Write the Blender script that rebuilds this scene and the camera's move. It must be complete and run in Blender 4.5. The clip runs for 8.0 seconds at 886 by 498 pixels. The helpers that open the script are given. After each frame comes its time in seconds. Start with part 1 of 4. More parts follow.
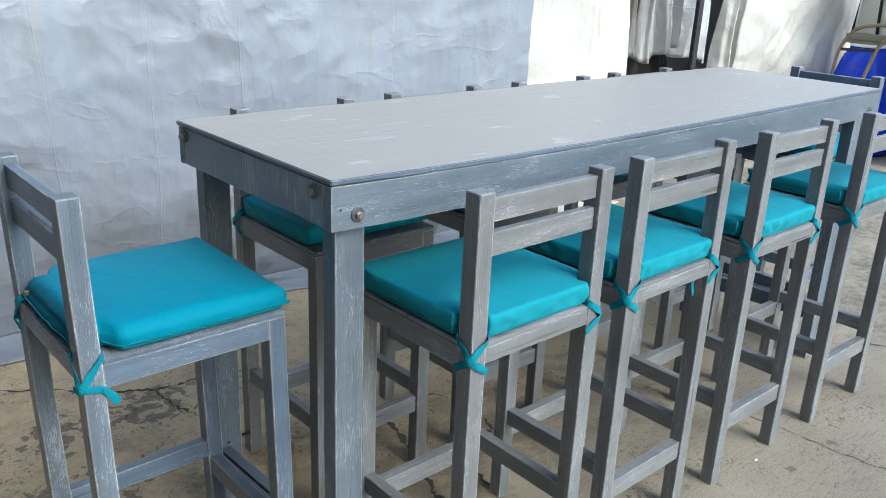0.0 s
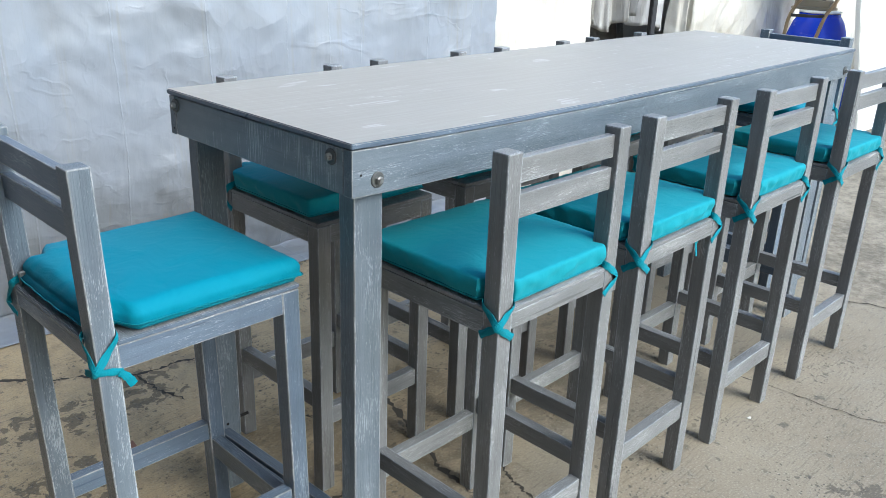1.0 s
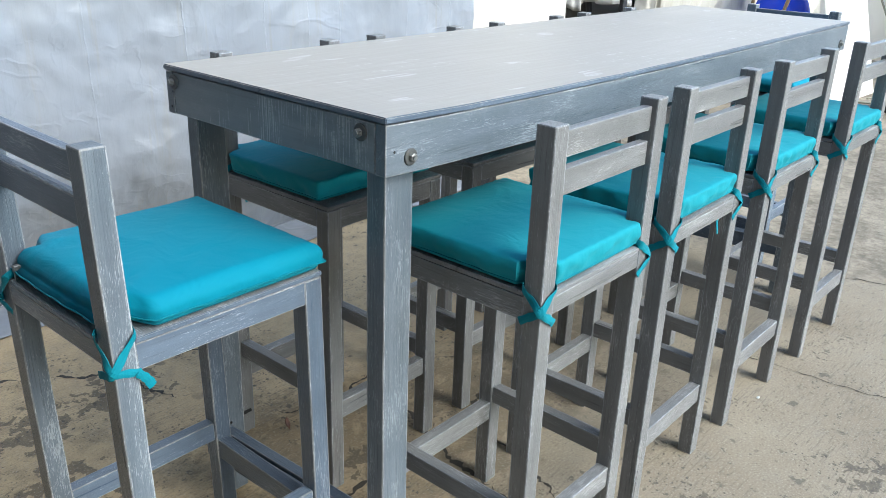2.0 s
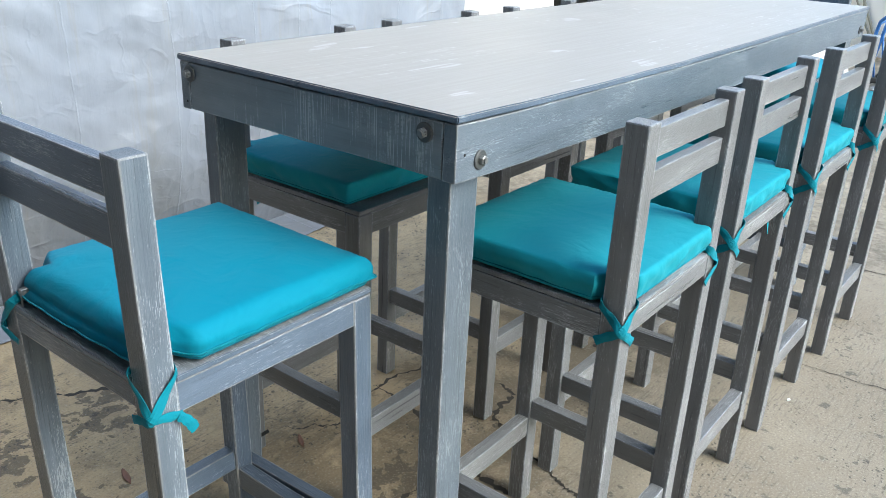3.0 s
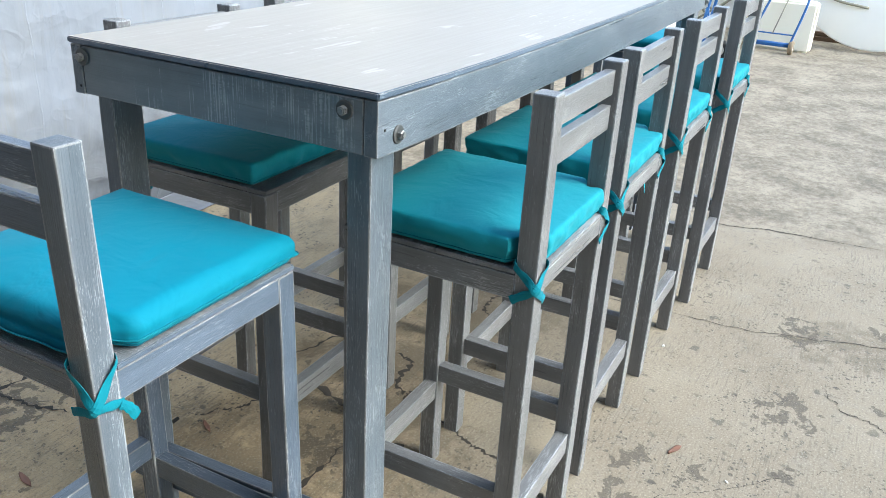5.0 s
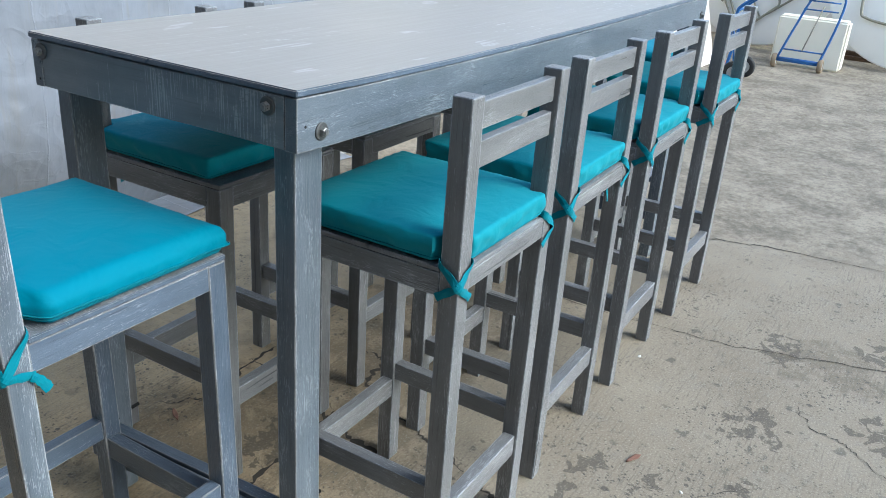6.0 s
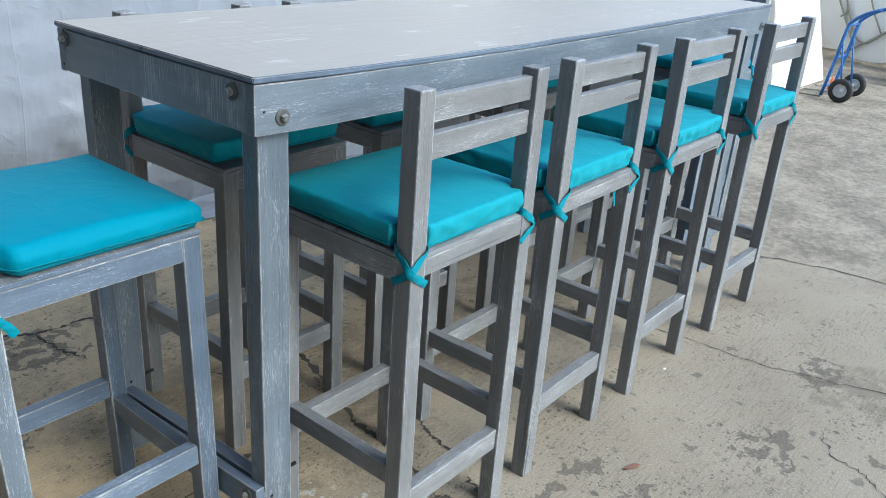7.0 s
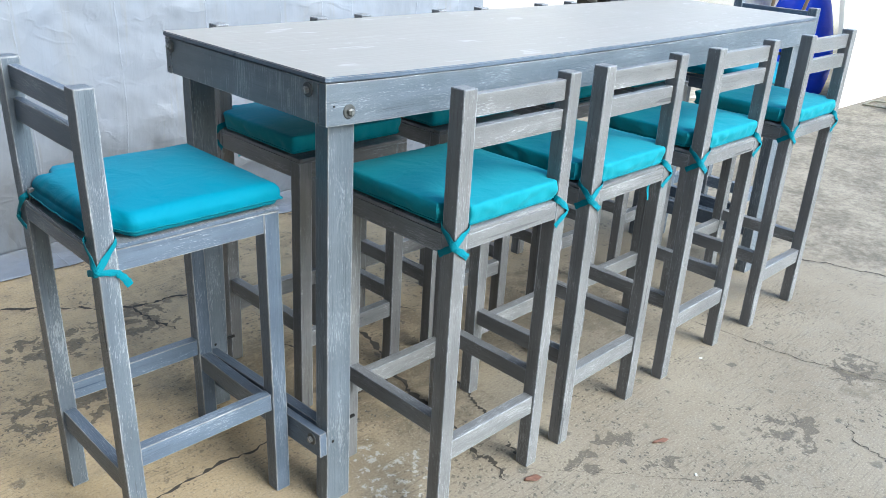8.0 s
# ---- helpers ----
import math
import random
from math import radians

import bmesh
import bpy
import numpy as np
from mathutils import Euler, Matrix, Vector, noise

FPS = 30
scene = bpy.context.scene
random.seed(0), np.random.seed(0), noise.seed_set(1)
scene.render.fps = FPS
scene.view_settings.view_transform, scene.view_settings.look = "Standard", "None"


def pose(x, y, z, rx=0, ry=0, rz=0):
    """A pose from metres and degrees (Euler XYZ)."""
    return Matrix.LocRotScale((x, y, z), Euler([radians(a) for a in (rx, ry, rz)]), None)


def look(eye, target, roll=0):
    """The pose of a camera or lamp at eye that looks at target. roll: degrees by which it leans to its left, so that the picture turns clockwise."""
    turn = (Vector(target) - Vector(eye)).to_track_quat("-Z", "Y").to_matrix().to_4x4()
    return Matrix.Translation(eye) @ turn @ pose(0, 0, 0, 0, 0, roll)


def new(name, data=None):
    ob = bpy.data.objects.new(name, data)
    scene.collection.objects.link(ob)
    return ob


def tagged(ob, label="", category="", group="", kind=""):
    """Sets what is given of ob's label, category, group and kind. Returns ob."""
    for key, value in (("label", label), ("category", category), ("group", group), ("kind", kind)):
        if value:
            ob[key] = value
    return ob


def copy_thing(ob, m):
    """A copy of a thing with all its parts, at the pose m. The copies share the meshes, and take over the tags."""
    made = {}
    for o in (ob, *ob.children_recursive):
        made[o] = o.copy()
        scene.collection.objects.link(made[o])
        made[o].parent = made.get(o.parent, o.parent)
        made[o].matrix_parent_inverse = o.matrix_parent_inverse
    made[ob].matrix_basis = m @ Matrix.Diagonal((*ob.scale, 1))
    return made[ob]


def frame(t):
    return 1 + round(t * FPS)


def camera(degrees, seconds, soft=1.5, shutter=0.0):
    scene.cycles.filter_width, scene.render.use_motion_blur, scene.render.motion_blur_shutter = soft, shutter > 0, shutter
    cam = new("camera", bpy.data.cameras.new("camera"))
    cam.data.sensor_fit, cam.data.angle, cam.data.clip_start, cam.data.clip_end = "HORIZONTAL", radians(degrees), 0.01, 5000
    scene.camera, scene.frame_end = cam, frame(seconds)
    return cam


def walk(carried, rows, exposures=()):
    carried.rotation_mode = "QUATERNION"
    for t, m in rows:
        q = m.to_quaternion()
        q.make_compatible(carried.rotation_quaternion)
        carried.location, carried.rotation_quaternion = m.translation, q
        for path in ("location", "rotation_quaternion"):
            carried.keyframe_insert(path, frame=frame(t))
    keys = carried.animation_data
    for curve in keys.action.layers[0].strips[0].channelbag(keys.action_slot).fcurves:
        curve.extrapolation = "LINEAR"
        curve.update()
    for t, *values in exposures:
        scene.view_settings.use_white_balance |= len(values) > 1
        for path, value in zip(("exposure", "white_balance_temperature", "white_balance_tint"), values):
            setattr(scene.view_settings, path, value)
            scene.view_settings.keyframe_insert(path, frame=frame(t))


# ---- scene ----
cam = camera(56.4, 8.0, soft=0.5)
PATH = [
    (0, (-0.804, -1.201, 1.449), (0.456, 0.2, 0.777), 2.5),
    (0.5, (-0.824, -1.134, 1.435), (0.478, 0.215, 0.74), 2.2),
    (1, (-0.883, -1.076, 1.405), (0.462, 0.219, 0.687), 2.1),
    (1.5, (-0.918, -1.013, 1.378), (0.461, 0.236, 0.642), 2.1),
    (3, (-0.898, -0.669, 1.33), (0.569, 0.449, 0.557), 2.6),
    (3.5, (-0.922, -0.604, 1.324), (0.561, 0.468, 0.516), 3.3),
    (4, (-0.949, -0.578, 1.314), (0.569, 0.427, 0.486), 3.7),
    (4.5, (-0.989, -0.576, 1.326), (0.584, 0.343, 0.5), 3.6),
    (5, (-0.993, -0.617, 1.34), (0.64, 0.204, 0.528), 3.4),
    (6.5, (-0.88, -0.934, 1.346), (0.654, 0.081, 0.56), 4.5),
    (7, (-0.832, -1.067, 1.35), (0.611, 0.071, 0.561), 4.2),
    (7.5, (-0.911, -1.15, 1.372), (0.474, 0.056, 0.58), 3.7),
    (8, (-0.983, -1.277, 1.384), (0.352, -0.004, 0.611), 3.5),
]
walk(cam, [(t, look(eye, target, roll)) for t, eye, target, roll in PATH],
     [(t, e - 1.32, k - 1110, 2) for t, e, k in ((0.0, 2.55, 7050), (1.5, 2.77, 7200), (3.0, 2.9, 7250), (4.0, 3.14, 7250), (5.0, 3.1, 7300),
                                   (6.5, 2.42, 6850), (7.0, 2.68, 6950), (8.0, 2.93, 7050))])

# ---- world, sun and sky ----
world = bpy.data.worlds.new("sky")
scene.world = world
world.use_nodes = True
wn = world.node_tree.nodes
sky = wn.new("ShaderNodeTexSky")
sky.sky_type = "NISHITA"
sky.sun_disc = False
sky.sun_elevation = radians(38)
sky.sun_rotation = radians(172)
sky.air_density = 1.0
sky.dust_density = 1.8
sky.ozone_density = 1.4
world.node_tree.links.new(sky.outputs[0], wn["Background"].inputs[0])
wn["Background"].inputs[1].default_value = 0.185

sun_data = bpy.data.lights.new("sun", "SUN")
sun_data.energy = 1.2
sun_data.angle = radians(40)
sun_data.color = (1.0, 0.965, 0.91)
sun = new("sun", sun_data)
sun.matrix_world = look((1.4, -9.95, 7.8), (0.0, 0.0, 0.0))


# ---- materials ----
class Nodes:
    """A small helper round a node tree."""

    def __init__(self, name):
        self.mat = bpy.data.materials.new(name)
        self.mat.use_nodes = True
        self.tree = self.mat.node_tree
        self.bsdf = self.tree.nodes["Principled BSDF"]

    def add(self, kind, **inputs):
        n = self.tree.nodes.new("ShaderNode" + kind)
        for key, value in inputs.items():
            self.feed(n.inputs[key.replace("_", " ")], value)
        return n

    def feed(self, socket, value):
        if isinstance(value, bpy.types.NodeSocket):
            self.tree.links.new(value, socket)
        else:
            socket.default_value = value

    def coords(self, scale=(1, 1, 1), shift=True):
        tc = self.add("TexCoord")
        m = self.add("Mapping", Vector=tc.outputs["Object"], Scale=scale)
        if shift:
            info = self.add("ObjectInfo")
            mul = self.math("MULTIPLY", info.outputs["Random"], 37.0)
            self.feed(m.inputs["Location"], mul)
        return m.outputs[0]

    def noise(self, vec, scale, detail=4.0, rough=0.55, distortion=0.0):
        n = self.add("TexNoise", Vector=vec, Scale=scale, Detail=detail, Roughness=rough, Distortion=distortion)
        return n.outputs["Fac"]

    def ramp(self, fac, stops):
        n = self.add("ValToRGB", Fac=fac)
        el = n.color_ramp.elements
        while len(el) < len(stops):
            el.new(0.5)
        for e, (pos, col) in zip(el, stops):
            e.position = pos
            e.color = (*col, 1) if isinstance(col, tuple) else (col, col, col, 1)
        return n.outputs["Color"]

    def mix(self, fac, a, b, blend="MIX"):
        n = self.tree.nodes.new("ShaderNodeMix")
        n.data_type = "RGBA"
        n.blend_type = blend
        for i, v in ((0, fac), (6, a), (7, b)):
            if isinstance(v, tuple) and len(v) == 3:
                v = (*v, 1)
            self.feed(n.inputs[i], v)
        return n.outputs[2]

    def math(self, op, a, b=0.0, clamp=False):
        n = self.tree.nodes.new("ShaderNodeMath")
        n.operation = op
        n.use_clamp = clamp
        self.feed(n.inputs[0], a)
        self.feed(n.inputs[1], b)
        return n.outputs[0]

    def bump(self, height, strength, distance=0.01, normal=None):
        n = self.add("Bump", Strength=strength, Distance=distance, Height=height)
        if normal is not None:
            self.feed(n.inputs["Normal"], normal)
        return n.outputs[0]

    def out(self, color, rough=0.5, normal=None, metal=0.0, spec=0.5):
        for key, v in (("Base Color", color), ("Roughness", rough), ("Metallic", metal), ("Specular IOR Level", spec)):
            if isinstance(v, tuple) and len(v) == 3:
                v = (*v, 1)
            self.feed(self.bsdf.inputs[key], v)
        if normal is not None:
            self.feed(self.bsdf.inputs["Normal"], normal)
        return self.mat


def wood_paint(name, dark, mid, streak, amount, across=False, bold=0.42, spec=0.45):
    """Grey paint over raised grain (local x), with fine dry-brush marks in drifts; across: strokes down the board."""
    n = Nodes(name)
    grain = n.noise(n.coords((6, 330, 330)), 1.0, 5, 0.7, 0.1)
    wide = n.noise(n.coords((1.8, 45, 45)), 1.0, 4, 0.5)
    cloud = n.noise(n.coords((7, 9, 9)), 1.0, 4, 0.6)
    if across:
        lines = n.noise(n.coords((420, 420, 9)), 1.0, 3, 0.6)
        drift = n.noise(n.coords((11, 11, 5)), 1.0, 3, 0.55)
    else:
        lines = n.noise(n.coords((38, 760, 760)), 1.0, 4, 0.7)
        drift = n.noise(n.coords((5, 20, 20)), 1.0, 4, 0.6)
    hair = n.noise(n.coords((22, 1000, 1000)), 1.0, 2, 0.5)
    broken = n.noise(n.coords((160, 520, 520)), 1.0, 3, 0.65)
    scuff = n.noise(n.coords((170, 300, 300)), 1.0, 4, 0.72)
    base = n.mix(n.ramp(wide, [(0.25, 0.0), (0.75, 1.0)]), dark, mid)
    base = n.mix(n.math("MULTIPLY", n.ramp(cloud, [(0.35, 1.0), (0.6, 0.0)]), 0.32), base, tuple(c * 0.6 for c in dark))
    base = n.mix(n.math("MULTIPLY", n.ramp(hair, [(0.35, 1.0), (0.55, 0.0)]), 0.14), base, tuple(c * 0.45 for c in dark))
    base = n.mix(n.math("MULTIPLY", n.ramp(grain, [(0.36, 1.0), (0.41, 0.0)]), 0.2 if across else 0.5), base, tuple(c * 0.35 for c in dark))
    rub = n.math("MULTIPLY", n.math("SUBTRACT", drift, 0.5), 0.8 if across else 0.46)
    brush = n.math("ADD", n.math("MULTIPLY", lines, 0.7), n.math("MULTIPLY", broken, 0.3))
    marks = n.ramp(n.math("ADD", brush, rub), [(0.56 - amount, 0.0), (0.585 - amount, 1.0)])
    dots = n.ramp(n.math("ADD", scuff, n.math("MULTIPLY", rub, 0.5)), [(0.675 - amount, 0.0), (0.69 - amount, 1.0)])
    mask = n.math("MAXIMUM", n.math("MULTIPLY", marks, bold), n.math("MULTIPLY", dots, bold + 0.2))
    col = n.mix(mask, base, streak)
    rough = n.ramp(wide, [(0.3, 0.27), (0.7, 0.40)])
    return n.out(col, rough, n.bump(brush, 0.4, 0.001, n.bump(grain, 0.25 if across else 0.7, 0.0016)), spec=spec)


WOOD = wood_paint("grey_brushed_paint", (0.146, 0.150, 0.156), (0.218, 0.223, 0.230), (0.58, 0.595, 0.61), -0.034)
# the blue of the next two paints partly stands in for sky light
SKYLIT_SLATE = wood_paint("skylit_grey_brushed_paint", (0.080, 0.112, 0.160), (0.130, 0.170, 0.230), (0.50, 0.56, 0.62), -0.034, False, 0.4)
DENSE = wood_paint("skylit_grey_paint_dry_brushed", (0.092, 0.117, 0.146), (0.154, 0.184, 0.218), (0.52, 0.57, 0.61), -0.02, False, 0.37)
# end-apron base is lightened, painting in light its face doesn't get
STROKED = wood_paint("grey_cross_strokes_lightened", (0.165, 0.192, 0.216), (0.225, 0.255, 0.282), (0.70, 0.735, 0.77), -0.035, True, 0.3)
WORN = wood_paint("grey_paint_worn_edge", (0.17, 0.181, 0.195), (0.24, 0.255, 0.272), (0.62, 0.65, 0.69), 0.03)


def tabletop_paint():
    n = Nodes("grey_tabletop_paint")
    v = n.coords((1, 1, 1), shift=False)
    brush = n.noise(n.coords((5.0, 150, 60), shift=False), 1.0, 5, 0.6)
    cloud = n.noise(v, 2.3, 4, 0.55)
    patch = n.noise(n.coords((5, 16, 1), shift=False), 1.0, 3, 0.5, 0.4)
    col = n.mix(cloud, (0.30, 0.281, 0.252), (0.365, 0.345, 0.312))
    col = n.mix(n.math("MULTIPLY", n.ramp(brush, [(0.42, 0.0), (0.62, 1.0)]), 0.22), col, (0.43, 0.42, 0.405))
    col = n.mix(n.math("MULTIPLY", n.math("MULTIPLY", n.ramp(patch, [(0.655, 0.0), (0.675, 1.0)]), n.ramp(brush, [(0.42, 0.0), (0.55, 1.0)])), 0.45), col, (0.56, 0.56, 0.57))
    lift = n.noise(n.coords((11, 90, 1), shift=False), 1.0, 5, 0.7)
    where = n.ramp(n.noise(n.coords((2.2, 4, 1), shift=False), 1.0, 2), [(0.48, 0.0), (0.62, 1.0)])
    col = n.mix(n.math("MULTIPLY", n.math("MULTIPLY", n.ramp(lift, [(0.60, 0.0), (0.63, 1.0)]), where), 0.5), col, (0.58, 0.58, 0.58))
    rough = n.ramp(cloud, [(0.3, 0.40), (0.7, 0.52)])
    return n.out(col, rough, n.bump(brush, 0.3, 0.001), spec=0.22)


TOP = tabletop_paint()


def cloth(name, a, b):
    n = Nodes(name)
    v = n.coords()
    weave = n.noise(n.coords((1500, 1500, 1500)), 1.0, 2)
    fold = n.noise(v, 14, 3, 0.5, 0.6)
    soft = n.noise(v, 5, 2)
    col = n.mix(soft, a, b)
    nrm = n.bump(fold, 0.4, 0.012)
    nrm = n.bump(weave, 0.15, 0.0006, nrm)
    mat = n.out(col, 0.7, nrm, spec=0.12)
    n.bsdf.inputs["Sheen Weight"].default_value = 0.03
    return mat


# end pads get a bluer tint than side pads: sky light put into the cloth
TEAL = cloth("turquoise_canvas_skylit", (0.006, 0.178, 0.262), (0.010, 0.203, 0.295))
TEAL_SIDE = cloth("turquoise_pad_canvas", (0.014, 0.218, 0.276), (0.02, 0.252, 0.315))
TEAL_TRIM = cloth("turquoise_trim", (0.008, 0.17, 0.225), (0.012, 0.20, 0.262))


def plain(name, color, rough=0.5, metal=0.0, vary=0.25, scale=30, bump=0.1):
    n = Nodes(name)
    f = n.noise(n.coords(), scale, 4)
    dark = tuple(c * (1 - vary) for c in color)
    return n.out(n.mix(f, dark, color), n.ramp(f, [(0.3, max(rough - 0.08, 0.02)), (0.7, min(rough + 0.1, 1.0))]),
                 n.bump(f, bump, 0.002), metal)


STEEL = plain("worn_steel_bolt", (0.34, 0.345, 0.34), 0.34, 0.75, 0.55, 240)
# washer colour is darkened to paint the ring of shade round each bolt
WASHER = plain("shaded_washer", (0.12, 0.125, 0.125), 0.5, 0.5, 0.4, 240)
HOLE = plain("dark_hole", (0.01, 0.01, 0.01), 0.9)
BLUE_STEEL = plain("blue_painted_steel", (0.02, 0.12, 0.36), 0.4, 0.1)
RUST_STEEL = plain("rusty_tube", (0.13, 0.08, 0.05), 0.6, 0.3, 0.5)
TAN_STEEL = plain("tan_worn_tube", (0.27, 0.20, 0.125), 0.45, 0.2, 0.45, 14)
ZINC_TUBE = plain("beige_painted_tube", (0.30, 0.285, 0.215), 0.4, 0.2)
RUBBER = plain("black_rubber", (0.02, 0.02, 0.02), 0.75)
TAN_RUBBER = plain("dusty_tan_rubber", (0.27, 0.21, 0.14), 0.8)
RIM = plain("galvanised_rim", (0.55, 0.56, 0.57), 0.35, 0.6)
PANEL_WHITE = plain("stained_white_panel", (0.80, 0.785, 0.735), 0.6, 0.0, 0.18, 4)
WHITE_PLASTIC = plain("white_moulded_plastic", (0.88, 0.86, 0.80), 0.45, 0.0, 0.06, 6)
CREAM_FOAM = plain("cream_foam_block", (0.84, 0.80, 0.67), 0.7, 0.0, 0.1, 8)
ORANGE = plain("orange_plastic", (0.75, 0.16, 0.03), 0.5)
STRAP = plain("black_strap", (0.015, 0.015, 0.018), 0.6)
LEAF = plain("dry_leaf", (0.27, 0.135, 0.09), 0.7, 0.0, 0.45, 60)
PLASTER = plain("plastered_wall", (0.62, 0.60, 0.56), 0.85, 0.0, 0.15, 3)
CRACK = plain("dirt_in_crack", (0.06, 0.052, 0.042), 0.95)
TAN_BOARD = plain("tan_board", (0.34, 0.29, 0.21), 0.6, 0.0, 0.3, 12)


def drum_plastic():
    n = Nodes("blue_drum_plastic")
    v = n.coords()
    f = n.noise(v, 5, 5)
    scuff = n.ramp(n.noise(n.coords((6, 6, 40)), 1.0, 4), [(0.62, 0.0), (0.7, 1.0)])
    col = n.mix(f, (0.003, 0.036, 0.55), (0.005, 0.055, 0.75))
    col = n.mix(n.math("MULTIPLY", scuff, 0.12), col, (0.5, 0.55, 0.7))
    return n.out(col, 0.24)


DRUM = drum_plastic()


def tarp_cloth(name, light, dirt_shade, shade_z, folds=(), cross=(), pleat=0.0):
    """Woven tarpaulin with packing folds, crumples, dirt streaks and brownish shade painted towards the hem."""
    n = Nodes(name)
    v = n.coords((1, 1, 1), shift=False)
    patch = n.ramp(n.noise(v, 1.7, 3), [(0.4, 0.25), (0.65, 1.0)])
    fine = n.noise(v, 60, 4)
    thread = n.noise(n.coords((210, 60, 9), shift=False), 1.0, 3, 0.6)
    stain = n.noise(n.coords((3, 3, 0.8), shift=False), 1.0, 5, 0.6)
    drip = n.noise(n.coords((22, 8, 1.3), shift=False), 1.0, 4, 0.6)
    xyz = n.add("SeparateXYZ", Vector=n.add("TexCoord").outputs["Object"])
    x, z = xyz.outputs["X"], xyz.outputs["Z"]
    low = n.math("SUBTRACT", 1.0, n.math("DIVIDE", z, shade_z), clamp=True)
    # brownish shade at the sheet's foot, put into the colour in ragged patches
    foot_shade = n.math("MULTIPLY", low, n.ramp(stain, [(0.35, 0.0), (0.6, 1.0)]), clamp=True)
    col = n.mix(n.math("MULTIPLY", n.ramp(stain, [(0.5, 0.0), (0.75, 1.0)]), 0.25), light, dirt_shade)
    col = n.mix(n.math("MULTIPLY", foot_shade, 0.6), col, dirt_shade)
    col = n.mix(n.math("MULTIPLY", n.ramp(thread, [(0.34, 1.0), (0.44, 0.0)]), 0.16), col, tuple(c * 0.72 for c in light))
    col = n.mix(n.math("MULTIPLY", n.ramp(drip, [(0.58, 0.0), (0.68, 1.0)]), 0.45), col, dirt_shade)
    # sharp packing folds: a thin ridge with a shallow trough beside it, drawn paler
    ridge = None
    wander = n.math("MULTIPLY", n.math("SUBTRACT", n.noise(v, 3.0, 4), 0.5), 0.035)
    sag = n.math("MULTIPLY", n.math("SUBTRACT", n.noise(v, 1.6, 4), 0.5), 0.30)
    for f, lean in folds:
        off = n.math("SUBTRACT", n.math("ADD", x, wander), n.math("ADD", n.math("MULTIPLY", z, lean), f - 0.9 * lean))
        r = n.math("SUBTRACT", 1.0, n.math("DIVIDE", n.math("ABSOLUTE", off), 0.0045), clamp=True)
        ridge = r if ridge is None else n.math("MAXIMUM", ridge, r)
    for f in cross:
        off = n.math("SUBTRACT", n.math("ADD", z, sag), f)
        r = n.math("SUBTRACT", 1.0, n.math("DIVIDE", n.math("ABSOLUTE", off), 0.005), clamp=True)
        r = n.math("MULTIPLY", r, n.ramp(n.noise(n.coords((3, 3, 1), shift=False), 1.0, 2), [(0.52, 0.0), (0.62, 0.6)]))
        ridge = r if ridge is None else n.math("MAXIMUM", ridge, r)
    # crumple creases: thin lines where a wandering noise crosses its middle, of several sizes
    nrm = n.bump(n.noise(v, 2.4, 2), 0.07, 0.12)
    for size, slope in ((2.4, 0.085), (5.0, 0.085), (12.0, 0.06)):
        bent = n.mix(0.45 / size, v, n.noise(v, size * 0.9, 3))
        f = n.add("TexVoronoi", Vector=bent, Scale=size)
        nrm = n.bump(n.math("MULTIPLY", f.outputs["Distance"], patch), 1.0, slope / size, nrm)
    for size, stretch, sharp, depth, seed in ((2.2, (1, 1, 0.55), 34.0, 0.0055, 0.0), (3.1, (0.6, 1, 1.6), 32.0, 0.0036, 21.0), (5.2, (1, 1, 1.3), 26.0, 0.002, 5.0)):
        m = n.add("Mapping", Vector=v, Scale=stretch, Location=(seed, seed, seed))
        far = n.math("ABSOLUTE", n.math("SUBTRACT", n.noise(m.outputs[0], size, 3, 0.5, 0.35), 0.5))
        line = n.math("SUBTRACT", 1.0, n.math("MULTIPLY", far, sharp), clamp=True)
        where = n.ramp(n.noise(m.outputs[0], size * 0.55, 2), [(0.47, 0.05), (0.62, 1.0)])
        nrm = n.bump(n.math("MULTIPLY", line, where), 0.6, depth, nrm)
    if pleat:
        # slack cloth wrinkles down its length
        for wide, sharp in ((9.0, 1.0), (23.0, 0.45)):
            run = n.noise(n.coords((wide, wide, wide * 0.13), shift=False), 1.0, 3, 0.5, 0.5)
            nrm = n.bump(n.math("ABSOLUTE", n.math("SUBTRACT", run, 0.5)), 1.0, pleat * sharp, nrm)
    nrm = n.bump(thread, 0.12, 0.0015, nrm)
    if ridge is not None:
        nrm = n.bump(n.math("MULTIPLY", ridge, n.ramp(fine, [(0.4, 0.4), (0.6, 1.0)])), 0.6, 0.003, nrm)
        col = n.mix(n.math("MULTIPLY", ridge, n.ramp(fine, [(0.35, 0.0), (0.65, 0.35)])), col, tuple(min(1.0, c * 1.5) for c in light))
    nrm = n.bump(fine, 0.15, 0.003, nrm)
    return n.out(col, 0.42, nrm, spec=0.45)


FOLDS = [(-1.5, 0.02), (-0.9, 0.0), (-0.35, 0.05), (0.06, -0.06), (0.44, -0.01), (0.81, -0.02), (1.18, 0.01), (1.40, 0.0), (1.58, 0.02),
         (2.0, 0.0), (2.3, 0.03)]
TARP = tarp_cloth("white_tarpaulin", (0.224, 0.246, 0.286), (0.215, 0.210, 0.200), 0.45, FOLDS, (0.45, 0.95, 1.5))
TARP_CREAM = tarp_cloth("cream_tarpaulin", (0.50, 0.485, 0.445), (0.36, 0.32, 0.25), 0.5, [(2.6, 0.03), (2.75, -0.05), (2.95, 0.04), (3.2, 0.0)], pleat=0.01)
CANVAS_GREY = tarp_cloth("grey_canvas", (0.19, 0.18, 0.16), (0.12, 0.11, 0.09), 0.3, pleat=0.016)
